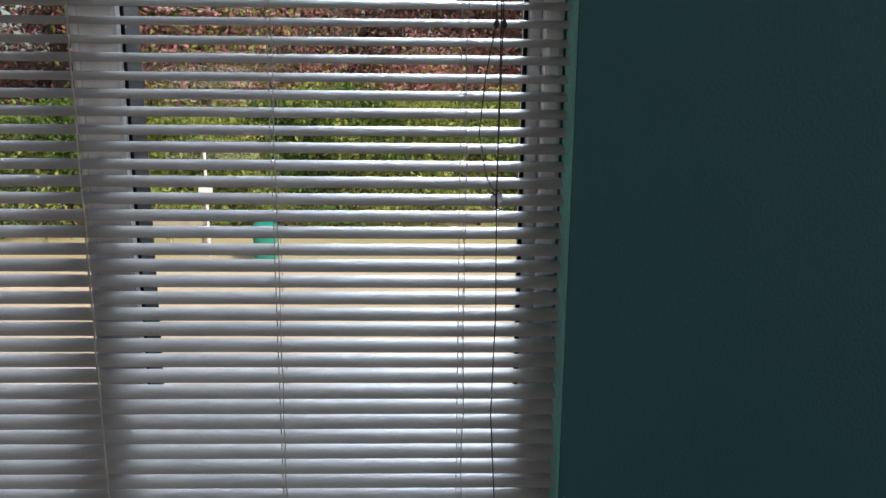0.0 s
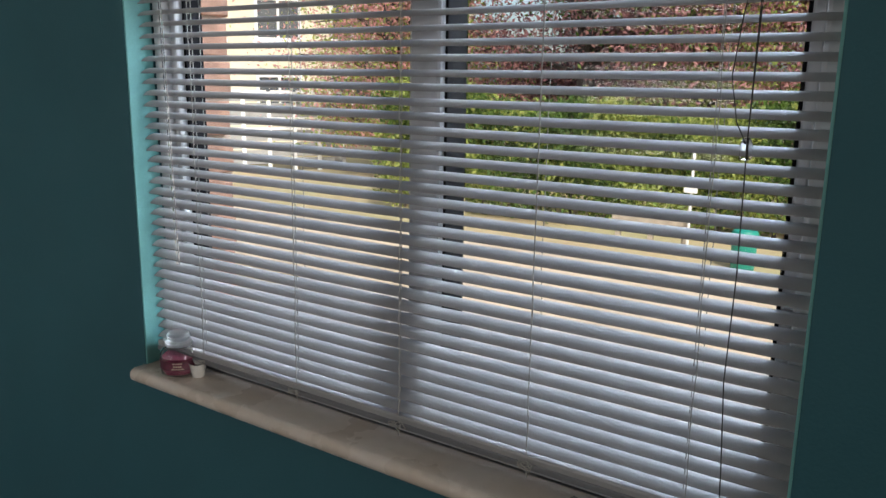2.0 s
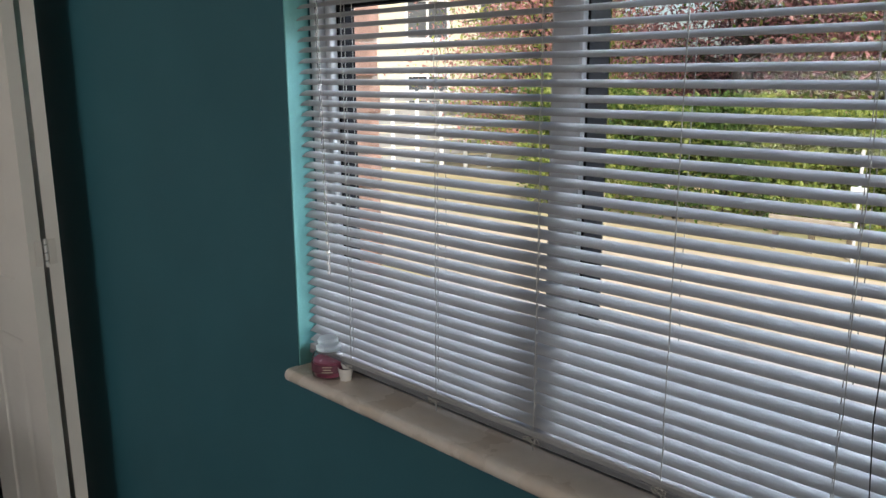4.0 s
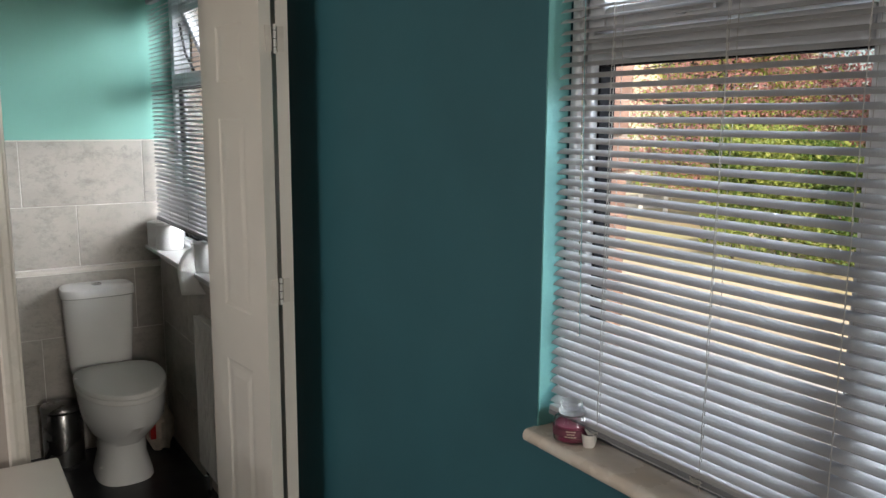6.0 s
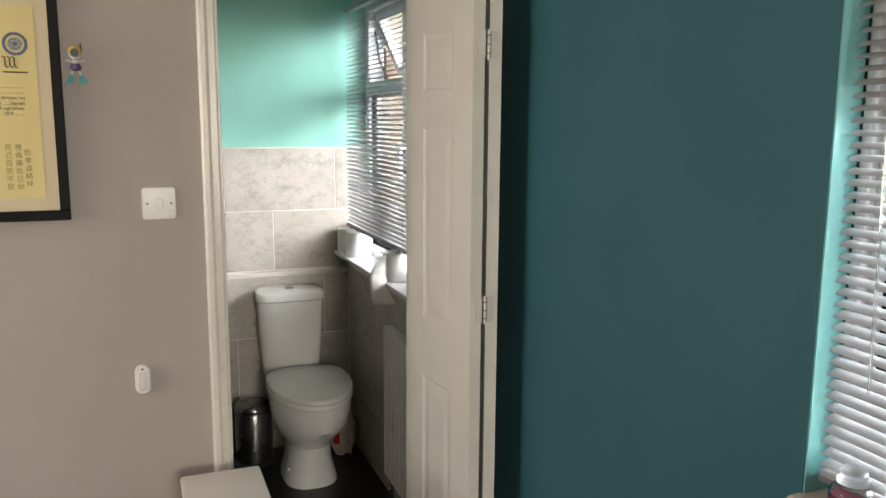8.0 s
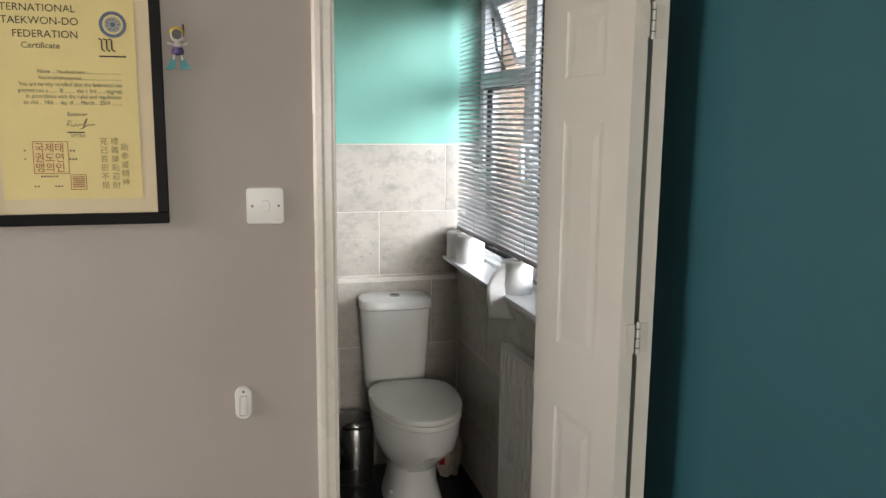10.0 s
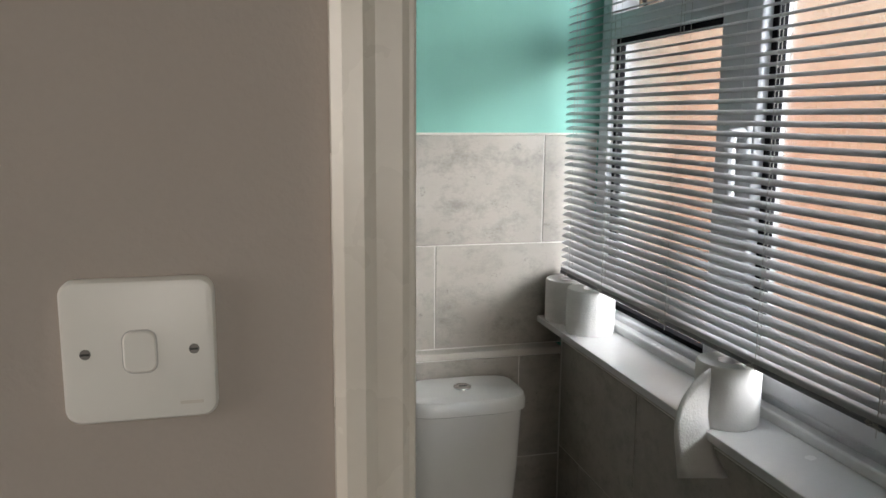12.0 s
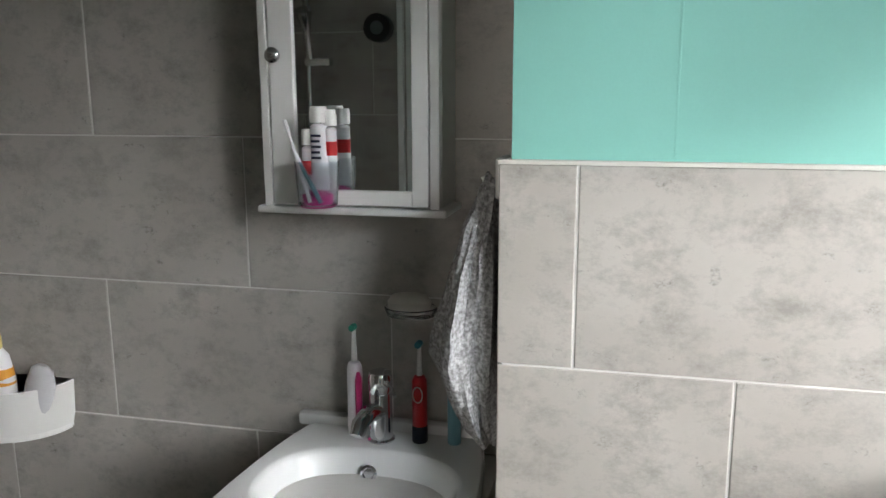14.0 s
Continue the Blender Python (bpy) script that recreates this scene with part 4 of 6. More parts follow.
def toilet_roll(x, y, z, label, sheet=False, r=0.055):
    t = thing("toilet_roll", (x, y, z), label, "toilet roll", "toilet rolls on the sill")
    h = 0.113
    part("paper", lathe([(0.021, 0.001), (r - 0.003, 0.0), (r, 0.004), (r * 1.006, h * 0.4), (r * 0.998, h * 0.7), (r, h - 0.004), (r - 0.003, h), (0.0215, h), (0.0212, h * 0.5), (0.021, 0.001)], (x, y, z), 44, cap=False), PAPER, t, smooth=True)
    part("core", lathe([(0.0208, 0.0008), (0.0208, h - 0.001), (0.0198, h - 0.001), (0.0198, 0.0008)], (x, y, z), 30, cap=False), CARD, t, "grey card core", smooth=True)
    if sheet:
        bm = bmesh.new()
        vs = []
        for k in range(17):
            u = k / 16
            # the strip leaves the roll upright, swings out and hangs down past the sill's edge
            out = 0.076 * math.sin(min(1, u * 1.25) * math.pi * 0.55) - 0.018 * u * u
            far = Vector((x - r * 0.93 - out, y - r * 0.42 - 0.012 * u, z + h * (0.97 - 0.55 * u - 1.15 * u * u)))
            near = Vector((x - r * 0.90 - 0.014 * math.sin(u * math.pi) + 0.034 * u, y - r * 0.50 - 0.020 * u, z + h * (0.03 - 0.20 * u - 0.60 * u * u)))
            vs.append([bm.verts.new(far.lerp(near, j / 5) + Vector((0.0025 * math.sin(j * 1.3 + k * 0.35), 0, 0))) for j in range(6)])
        for a, b in zip(vs, vs[1:]):
            for j in range(5):
                bm.faces.new((a[j], a[j + 1], b[j + 1], b[j]))
        ob = part("loose_sheet", bm, PAPER, t, "loose end of paper hanging over the sill", smooth=True)
        mod = ob.modifiers.new("thickness", "SOLIDIFY")
        mod.thickness = 0.0006


DARKSTEEL = mat("dark_brushed_steel", (0.22, 0.215, 0.21), 0.28, 1.0, vary=0.08, fine=300, bump=0.03)


def pedal_bin(x=0.672, y=3.84):
    b = thing("pedal_bin", (x, y, 0), "small brushed steel pedal bin beside the toilet", "bin")
    part("drum", lathe([(0.083, 0.012), (0.0845, 0.02), (0.0845, 0.252), (0.083, 0.255)], (x, y, 0), 36), DARKSTEEL, b, smooth=True)
    part("base", lathe([(0.088, 0.0), (0.089, 0.004), (0.088, 0.018), (0.074, 0.02)], (x, y, 0), 36), BLACKP, b, smooth=True)
    part("lid", lathe([(0.087, 0.259), (0.088, 0.263), (0.088, 0.273), (0.080, 0.285), (0.045, 0.293), (0.002, 0.296)], (x, y, 0), 36), DARKSTEEL, b, smooth=True)
    part("lid_hinge", boxes([(x - 0.03, x + 0.03, y + 0.076, y + 0.096, 0.22, 0.275)], 0.006), BLACKP, b)
    part("pedal", boxes([(x - 0.10, x - 0.070, y - 0.055, y - 0.02, 0.012, 0.02)], 0.003), BLACKP, b)


def cleaning_things():
    cream = mat("cream_cloth", (0.62, 0.55, 0.45), 0.9, vary=0.15, scale=25, fine=160, bump=0.5)
    c = thing("plunger_bag", (1.085, 3.80, 0), "crumpled cream plastic bag of cleaning things behind the toilet", "bag")
    rings = []
    for z, a, b, dx, dy in ((0.0, 0.030, 0.05, 0.0, 0.0), (0.04, 0.045, 0.075, -0.004, 0), (0.10, 0.042, 0.07, 0.0, 0.005), (0.16, 0.034, 0.06, -0.012, 0.02), (0.215, 0.022, 0.03, -0.035, 0.05), (0.235, 0.006, 0.01, -0.045, 0.06)):
        rings.append([(1.085 + dx + 1.25 * a * (1 + 0.2 * math.sin(4 * q + z * 30)) * math.cos(q), 3.80 + dy + b * (1 + 0.2 * math.sin(5 * q - z * 25)) * math.sin(q), 1.4 * z + 0.006 * (1 + math.sin(3 * q))) for q in [2 * math.pi * i / 28 for i in range(28)]])
    part("bag", loft(rings), cream, c, smooth=True)
    part("red_label", boxes([(1.025, 1.050, 3.735, 3.775, 0.07, 0.18)], 0.003), RED, c, "red wrapper showing")


soap_dish()
mirror_cabinet()
toothpaste_cup()
towel()
toilet_roll(1.163, 3.933, 0.9505, "white toilet roll standing in the corner of the sill", False, 0.060)
toilet_roll(1.172, 3.806, 0.9505, "white toilet roll standing on the window sill", False, 0.061)
toilet_roll(1.160, 3.194, 0.9505, "white toilet roll with a loose sheet hanging over the sill", True, 0.057)
pedal_bin()
cleaning_things()


def corner_basket():
    """White curved shelf on the back wall with bottles in it."""
    x, y, z = -0.632, 4.298, 0.892
    b = thing("shower_basket", (x, 4.25, z), "white curved plastic shower basket on the tiled wall", "basket")

    def arc(r, zz, n=24):
        return [(x + r * 0.150 * math.cos(math.pi * i / n), y - r * 0.125 * math.sin(math.pi * i / n), zz) for i in range(n + 1)]
    part("shell", loft([arc(0.90, z - 0.065), arc(0.97, z - 0.03), arc(1.0, z + 0.045), arc(0.985, z + 0.047), arc(0.97, z + 0.045), arc(0.94, z - 0.025), arc(0.87, z - 0.055)]), PLASTIC, b, smooth=True)
    part("base", loft([arc(0.93, z - 0.060), arc(0.93, z - 0.052)]), PLASTIC, b)
    yel, org = mat("yellow_cap", (0.75, 0.60, 0.18), 0.35, vary=0.05), mat("orange_label", (0.75, 0.33, 0.03), 0.5, vary=0.1)
    p = thing("shampoo_bottle", (-0.618, 4.235, z - 0.05), "white shampoo bottle with an orange label and yellow cap", "bottle")
    part("bottle", loft([oval(-0.618, 4.235, z + q, a, bb, 26, 2.5) for q, a, bb in ((-0.052, 0.036, 0.022), (-0.04, 0.040, 0.025), (0.06, 0.040, 0.025), (0.11, 0.030, 0.02), (0.125, 0.016, 0.014))]), WHITEP, p, smooth=True)
    part("cap", lathe([(0.016, 0.125), (0.017, 0.13), (0.016, 0.155), (0.002, 0.157)], (-0.618, 4.235, z), 20), yel, p, smooth=True)
    part("label", loft([oval(-0.618, 4.235, z + q, a, bb, 26, 2.5) for q, a, bb in ((0.05, 0.0406, 0.0256), (0.085, 0.0365, 0.0236))], cap=False), org, p, "orange printed label")
    q = thing("shower_gel_tube", (-0.536, 4.245, z - 0.05), "grey-white shower gel tube leaning in the basket", "bottle")
    bm = loft([oval(0, 0, zz, a, bb, 24) for zz, a, bb in ((0.0, 0.024, 0.020), (0.03, 0.030, 0.024), (0.10, 0.033, 0.022), (0.135, 0.026, 0.014), (0.146, 0.012, 0.006))])
    bmesh.ops.transform(bm, matrix=pose(-0.545, 4.245, z - 0.048, 0, 14, 0), verts=bm.verts)
    part("tube", bm, mat("pale_grey_tube", (0.60, 0.58, 0.58), 0.35, vary=0.05), q, smooth=True)


def shower():
    """Shower corner beside the doorway, seen in the mirror."""
    s = thing("shower_enclosure", (-0.5, 2.85, 0), "clear glass shower enclosure with white posts", "shower")
    part("tray", boxes([(-1.090, 0.02, DB + 0.010, 3.13, 0.0, 0.10)], 0.01), CERAMIC, s)
    part("glass_panel", box(-0.003, 0.003, DB + 0.05, 3.08, 0.11, 1.95), CLEAR, s).visible_shadow = False
    part("glass_panel", box(-1.08, -0.03, 3.097, 3.103, 0.11, 1.95), CLEAR, s).visible_shadow = False
    for x, y in ((0.0, 3.10), (-0.028, 3.10), (0.0, 3.072), (0.0, DB + 0.035)):
        part("post", boxes([(x - 0.009, x + 0.009, y - 0.009, y + 0.009, 0.10, 1.96)], 0.002), RADW, s, "white enamelled post")
    r = thing("shower_riser", (-0.52, DB, 1.2), "chrome shower riser rail with a hand shower", "shower")
    part("rail", tube([(-0.52, DB + 0.05, 1.05), (-0.52, DB + 0.05, 1.95)], 0.010, 12), CHROME, r, smooth=True)
    part("valve_bar", boxes([(-0.64, -0.42, DB + 0.02, DB + 0.065, 1.08, 1.12)], 0.012), CHROME, r, smooth=True)
    part("slide_holder", boxes([(-0.53, -0.43, DB + 0.03, DB + 0.07, 1.635, 1.665)], 0.006), CHROME, r, smooth=True)
    part("hand_shower", tube([(-0.50, DB + 0.08, 1.66), (-0.505, DB + 0.09, 1.76), (-0.50, DB + 0.13, 1.83)], [0.011, 0.013, 0.032], 14), CHROME, r, smooth=True)
    k = thing("shower_speaker", (-0.10, 3.09, 1.73), "round black shower speaker stuck on the glass", "speaker")
    part("body", tube([(-0.10, 3.0965, 1.73), (-0.10, 3.065, 1.73)], 0.042, 28), BLACKP, k, smooth=True)
    part("suction_pad", tube([(-0.10, 3.1035, 1.73), (-0.10, 3.108, 1.73)], 0.042, 28), BLACKP, k, smooth=True)
    part("grille", tube([(-0.10, 3.108, 1.73), (-0.10, 3.110, 1.73)], 0.020, 20), RAIL, k)


corner_basket()
shower()


# ---- things in the room ----
def rounded(cx, cz, w, h, r, y, n=6):
    """A rounded rectangle upright at y."""
    out = []
    for k, (sx, sz) in enumerate(((1, 1), (-1, 1), (-1, -1), (1, -1))):
        for i in range(n + 1):
            a = math.pi / 2 * (k + i / n)
            out.append((cx + sx * (w / 2 - r) + r * math.cos(a), y, cz + sz * (h / 2 - r) + r * math.sin(a)))
    return out


def light_switch():
    cx, cz = 0.272, 1.352
    s = thing("light_switch", (cx, DW, cz), "square white plastic light switch on the wall", "light switch")
    part("plate", loft([rounded(cx, cz, 0.085, 0.085, 0.009, DW - 0.0005), rounded(cx, cz, 0.085, 0.085, 0.009, DW - 0.0055), rounded(cx, cz, 0.082, 0.082, 0.008, DW - 0.0078), rounded(cx, cz, 0.077, 0.077, 0.006, DW - 0.0084)]), PLASTIC, s, smooth=True)
    part("rocker_gap", loft([rounded(cx, cz, 0.0196, 0.0262, 0.0062, DW - 0.0080), rounded(cx, cz, 0.0196, 0.0262, 0.0062, DW - 0.0087)]), CARD, s)
    part("rocker", loft([rounded(cx, cz, 0.0182, 0.0248, 0.0056, DW - 0.0082), rounded(cx, cz, 0.0182, 0.0248, 0.0056, DW - 0.0094), rounded(cx, cz, 0.0165, 0.0230, 0.0050, DW - 0.0102)]), PLASTIC, s, smooth=True)
    part("maker_mark", boxes([(cx + 0.021, cx + 0.034, DW - 0.0087, DW - 0.0083, cz - 0.0335, cz - 0.0315)]), TRIM, s, "faint embossed mark")
    for x in (cx - 0.0295, cx + 0.0300):
        w = part("screw", tube([(x, DW - 0.0090, cz), (x, DW - 0.007, cz)], 0.0030, 14), SCREW, s, "dull steel screw")
        part("slot", boxes([(x - 0.0024, x + 0.0024, DW - 0.0093, DW - 0.0089, cz - 0.0006, cz + 0.0006)]), BLACKP, w)


def bell_push():
    b = thing("remote_switch", (0.209, DW, 0.88), "small white oval remote switch fixed on the wall", "switch")
    def stadium(w, h, y):
        out = []
        for i in range(32):
            a = 2 * math.pi * i / 32
            out.append((0.209 + w * math.cos(a), y, 0.880 + h * math.sin(a) + (0.020 if math.sin(a) >= 0 else -0.020)))
        return out
    part("case", loft([stadium(0.020, 0.020, DW - 0.0005), stadium(0.020, 0.020, DW - 0.009), stadium(0.018, 0.018, DW - 0.012)]), PLASTIC, b, smooth=True)
    part("button", boxes([(0.199, 0.219, DW - 0.0165, DW - 0.0115, 0.850, 0.900)], 0.005), PLASTIC, b, smooth=True)
    part("lamp_hole", tube([(0.209, DW - 0.0125, 0.909), (0.209, DW - 0.0115, 0.909)], 0.0028, 10), BLACKP, b)


def letters(text, x, z, size, y, material, parent, align="LEFT", name="lettering", squeeze=1.0):
    cu = bpy.data.curves.new(name, "FONT")
    cu.body, cu.size, cu.align_x = text, size, align
    ob = new(name, cu)
    dg = bpy.context.evaluated_depsgraph_get()
    dg.update()
    me = bpy.data.meshes.new_from_object(ob.evaluated_get(dg))
    bpy.data.objects.remove(ob)
    me.name = name
    me.materials.clear()
    me.materials.append(material)
    o = new(name, me)
    o.parent = parent
    o.matrix_local = Matrix.Translation(Vector((x, y, z)) - origin(parent)) @ pose(0, 0, 0, 90, 0, 0) @ Matrix.Diagonal((squeeze, 1, 1, 1))
    return o


def certificate():
    ink, red, gold, pale_blue, blue = mat("black_ink", (0.03, 0.028, 0.025), 0.7, vary=0.05), mat("red_stamp_ink", (0.42, 0.05, 0.04), 0.8, vary=0.3, scale=200), mat("gold_ink", (0.30, 0.22, 0.08), 0.6, vary=0.2, scale=150), mat("pale_seal_ink", (0.42, 0.42, 0.36), 0.7, vary=0.2, scale=150), mat("blue_seal_ink", (0.13, 0.17, 0.26), 0.7, vary=0.15, scale=120)
    paper, card = mat("yellow_certificate_paper", (0.80, 0.66, 0.30), 0.7, vary=0.04, scale=5), mat("cream_mount_card", (0.74, 0.62, 0.42), 0.8, vary=0.03)
    frame_m = mat("black_wood_frame", (0.006, 0.0055, 0.0055), 0.5, vary=0.1, scale=20, spec=0.15)
    x0, x1, z0, z1 = -0.325, 0.061, 1.318, 1.885
    c = thing("framed_certificate", (-0.13, DW, z0), "framed yellow certificate with a cream mount and black frame", "picture")
    fy = DW - 0.022
    part("frame", boxes([(x0, x1, fy, DW - 0.001, z0, z0 + 0.025), (x0, x1, fy, DW - 0.001, z1 - 0.025, z1), (x0, x0 + 0.023, fy, DW - 0.001, z0 + 0.025, z1 - 0.025), (x1 - 0.023, x1, fy, DW - 0.001, z0 + 0.025, z1 - 0.025)], 0.002), frame_m, c)
    part("mount", boxes([(x0 + 0.02, x1 - 0.02, DW - 0.010, DW - 0.006, z0 + 0.02, z1 - 0.02)]), card, c)
    sheet = part("paper", boxes([(-0.271, 0.007, DW - 0.0118, DW - 0.0102, 1.375, 1.835)]), paper, c)
    y = DW - 0.0124

    def at(px, py):
        return 0.007 + (px - 233) * 0.001, 1.375 + (380 - py) * 0.00106
    for text, x, z, size, squeeze in (("INTERNATIONAL", -0.108, 1.768, 0.0215, 1.0), ("TAEKWON-DO", -0.103, 1.742, 0.0215, 1.0), ("FEDERATION", -0.105, 1.715, 0.0215, 1.0), ("Certificate", -0.142, 1.693, 0.0175, 1.0),
                                      ("Name ..............................................................", -0.024, 1.642, 0.0118, 0.86), ("Nationality ....................................................", -0.024, 1.629, 0.0118, 0.86),
                                      ("You are hereby certified that the federation has", -0.023, 1.615, 0.0122, 0.86), ("granted you a ....... III ......... dan ( 3rd .......degree)", -0.024, 1.602, 0.0122, 0.86),
                                      ("in accordance with the rules and regulations", -0.026, 1.590, 0.0122, 0.86), ("on this .. 24th ... day of .... March .. 2019 .........", -0.026, 1.577, 0.0122, 0.86),
                                      ("Examiner", -0.096, 1.553, 0.0118, 0.9), ("VIII Dan", -0.103, 1.508, 0.0098, 0.9)):
        letters(text, x, z, size, y, ink, c, "RIGHT", squeeze=squeeze)
    # pen strokes of the signature and the filled-in lines
    part("signature", tube([(-0.139, y, 1.531), (-0.133, y, 1.545), (-0.129, y, 1.540), (-0.136, y, 1.536), (-0.126, y, 1.531), (-0.121, y, 1.536), (-0.117, y, 1.531), (-0.113, y, 1.536), (-0.107, y, 1.532),
                            (-0.100, y, 1.546), (-0.098, y, 1.548), (-0.105, y, 1.528), (-0.113, y, 1.525), (-0.096, y, 1.534), (-0.082, y, 1.535)], 0.0007, 4), ink, c)
    for x, z, w in ((-0.152, 1.645, 0.055), (-0.145, 1.632, 0.040)):
        part("handwriting", tube([(x + w * k / 30, y, z + 0.0028 * math.sin(k * 1.9) + 0.0014 * math.sin(k * 0.7)) for k in range(31)], 0.0005, 4), ink, c)
    part("written_bar", boxes([(-0.139, -0.104, y - 0.0002, y, 1.517, 1.5195)]), ink, c)
    for k, word in enumerate(("국제태", "권도연", "맹의인")):
        x, z = at(20, 283 + 20 * k)
        letters(word, x, z, 0.0215, y, red, c, name="stamp_lettering")
    for bx0, by0, bx1, by1, m in ((17, 263, 87, 328, red), (88, 330, 120, 361, red)):
        (xa, za), (xb, zb) = at(bx0, by1), at(bx1, by0)
        part("stamp_border", boxes([(xa, xb, y - 0.0002, y, za, za + 0.0012), (xa, xb, y - 0.0002, y, zb - 0.0012, zb), (xa, xa + 0.0012, y - 0.0002, y, za, zb), (xb - 0.0012, xb, y - 0.0002, y, za, zb)]), m, c)
    for k in range(6):
        (xa, za), (xb, zb) = at(92, 336 + k * 4), at(116, 334 + k * 4)
        part("stamp_bar", boxes([(xa, xb, y - 0.0002, y, za, za + 0.002)]), red, c)
    for word, px, top, n in (("克己百折不屈", 150, 268, 18), ("禮義廉恥忍耐", 172, 268, 18), ("跆拳道精神", 192, 280, 18)):
        for k, ch in enumerate(word):
            x, z = at(px, top + k * n)
            letters(ch, x, z, 0.0165, y, gold, c, name="brush_lettering")
    for px, py, w in ((0, 283, 12), (90, 283, 16), (0, 300, 10), (88, 300, 24), (30, 335, 46), (16, 355, 14), (56, 355, 24)):
        x, z = at(px, py)
        part("written_bar", boxes([(x + k * 0.006, x + k * 0.006 + 0.0035, y - 0.0002, y, z, z + 0.003) for k in range(max(1, w // 7))]), ink, c)
    x, z = -0.036, 1.746
    bm = tube([(x + 0.024 * math.cos(a), y, z + 0.024 * math.sin(a)) for a in [k * math.pi / 16 for k in range(33)]], 0.0035, 6)
    bmesh.ops.scale(bm, vec=(1, 0.06, 1), verts=bm.verts, space=Matrix.Translation((0, -y, 0)))
    part("seal_ring", bm, blue, c)
    part("seal_disc", tube([(x, y - 0.0003, z), (x, y, z)], 0.0165, 28), pale_blue, c)
    for k in range(9):
        a = k * 2 * math.pi / 9
        part("seal_ray", boxes([(x + 0.011 * math.cos(a) - 0.0022, x + 0.011 * math.cos(a) + 0.0022, y - 0.0006, y - 0.0003, z + 0.011 * math.sin(a) - 0.0015, z + 0.011 * math.sin(a) + 0.0015)]), blue, c)
    part("seal_core", tube([(x, y - 0.0006, z), (x, y - 0.0003, z)], 0.0055, 16), blue, c)
    for k in range(3):
        bx, bz = -0.066 + k * 0.010, 1.690
        part("emblem_stroke", tube([(bx, y, bz + 0.026), (bx + 0.006, y, bz + 0.024), (bx + 0.006, y, bz + 0.004), (bx + 0.012, y, bz)], 0.0016, 5), ink, c)
    bx, bz = -0.066, 1.679
    part("emblem_bar", boxes([(bx, bx + 0.054, y - 0.0002, y, bz - 0.001, bz + 0.002)]), ink, c)


def figure_charm():
    """Small diver charm hung on the wall, one plain shape."""
    x, y, z = 0.094, DW - 0.012, 1.70
    white = lathe([(0.002, 0.012), (0.012, 0.018), (0.0155, 0.028), (0.0125, 0.040), (0.002, 0.044)], (x, y, z), 18)
    lathe([(0.005, 0.002), (0.010, 0.008), (0.005, 0.014)], (x, y, z), 14, white)
    for s in (-1, 1):
        tube([(x + s * 0.006, y, z - 0.008), (x + s * 0.010, y - 0.002, z - 0.024)], 0.0028, 8, white)
        tube([(x + s * 0.010, y, z + 0.008), (x + s * 0.021, y, z + 0.012)], 0.0028, 8, white)
    shorts = lathe([(0.006, -0.014), (0.0135, -0.011), (0.0125, -0.002), (0.009, 0.003)], (x, y, z), 16)
    fins = bmesh.new()
    for s in (-1, 1):
        a = x + s * 0.010
        loft([[(a - 0.004, y - 0.002, z - 0.022), (a + 0.004, y - 0.002, z - 0.022), (a + 0.004, y + 0.002, z - 0.022), (a - 0.004, y + 0.002, z - 0.022)],
              [(a + s * 0.006 - 0.011, y - 0.004, z - 0.046), (a + s * 0.006 + 0.010, y - 0.004, z - 0.042), (a + s * 0.006 + 0.010, y, z - 0.042), (a + s * 0.006 - 0.011, y, z - 0.046)]], fins)
    mask = tube([(x, y - 0.010, z + 0.029), (x, y - 0.017, z + 0.029)], 0.0105, 16)
    tube([(x + 0.013, y - 0.006, z + 0.024), (x + 0.0145, y - 0.006, z + 0.040), (x + 0.013, y - 0.006, z + 0.052)], 0.0016, 6, mask)
    hood = lathe([(0.0162, 0.030), (0.0158, 0.038), (0.010, 0.045), (0.001, 0.047)], (x, y, z), 18)
    whole = bmesh.new()
    mats = (mat("charm_white", (0.70, 0.66, 0.62), 0.4, vary=0.05), mat("charm_violet", (0.14, 0.09, 0.25), 0.5, vary=0.4, scale=160), mat("charm_teal", (0.05, 0.30, 0.32), 0.4, vary=0.05), BLACKP, mat("charm_yellow", (0.62, 0.45, 0.10), 0.5, vary=0.05))
    for k, piece in enumerate((white, shorts, fins, mask, hood)):
        for f in piece.faces:
            f.material_index = k
        me = bpy.data.meshes.new("piece")
        piece.to_mesh(me)
        piece.free()
        whole.from_mesh(me)
        bpy.data.meshes.remove(me)
    ob = tagged(part("toy_charm", whole, mats[0], smooth=True), "small toy diver charm with teal flippers hanging on the wall", "toy")
    for m in mats[1:]:
        ob.data.materials.append(m)


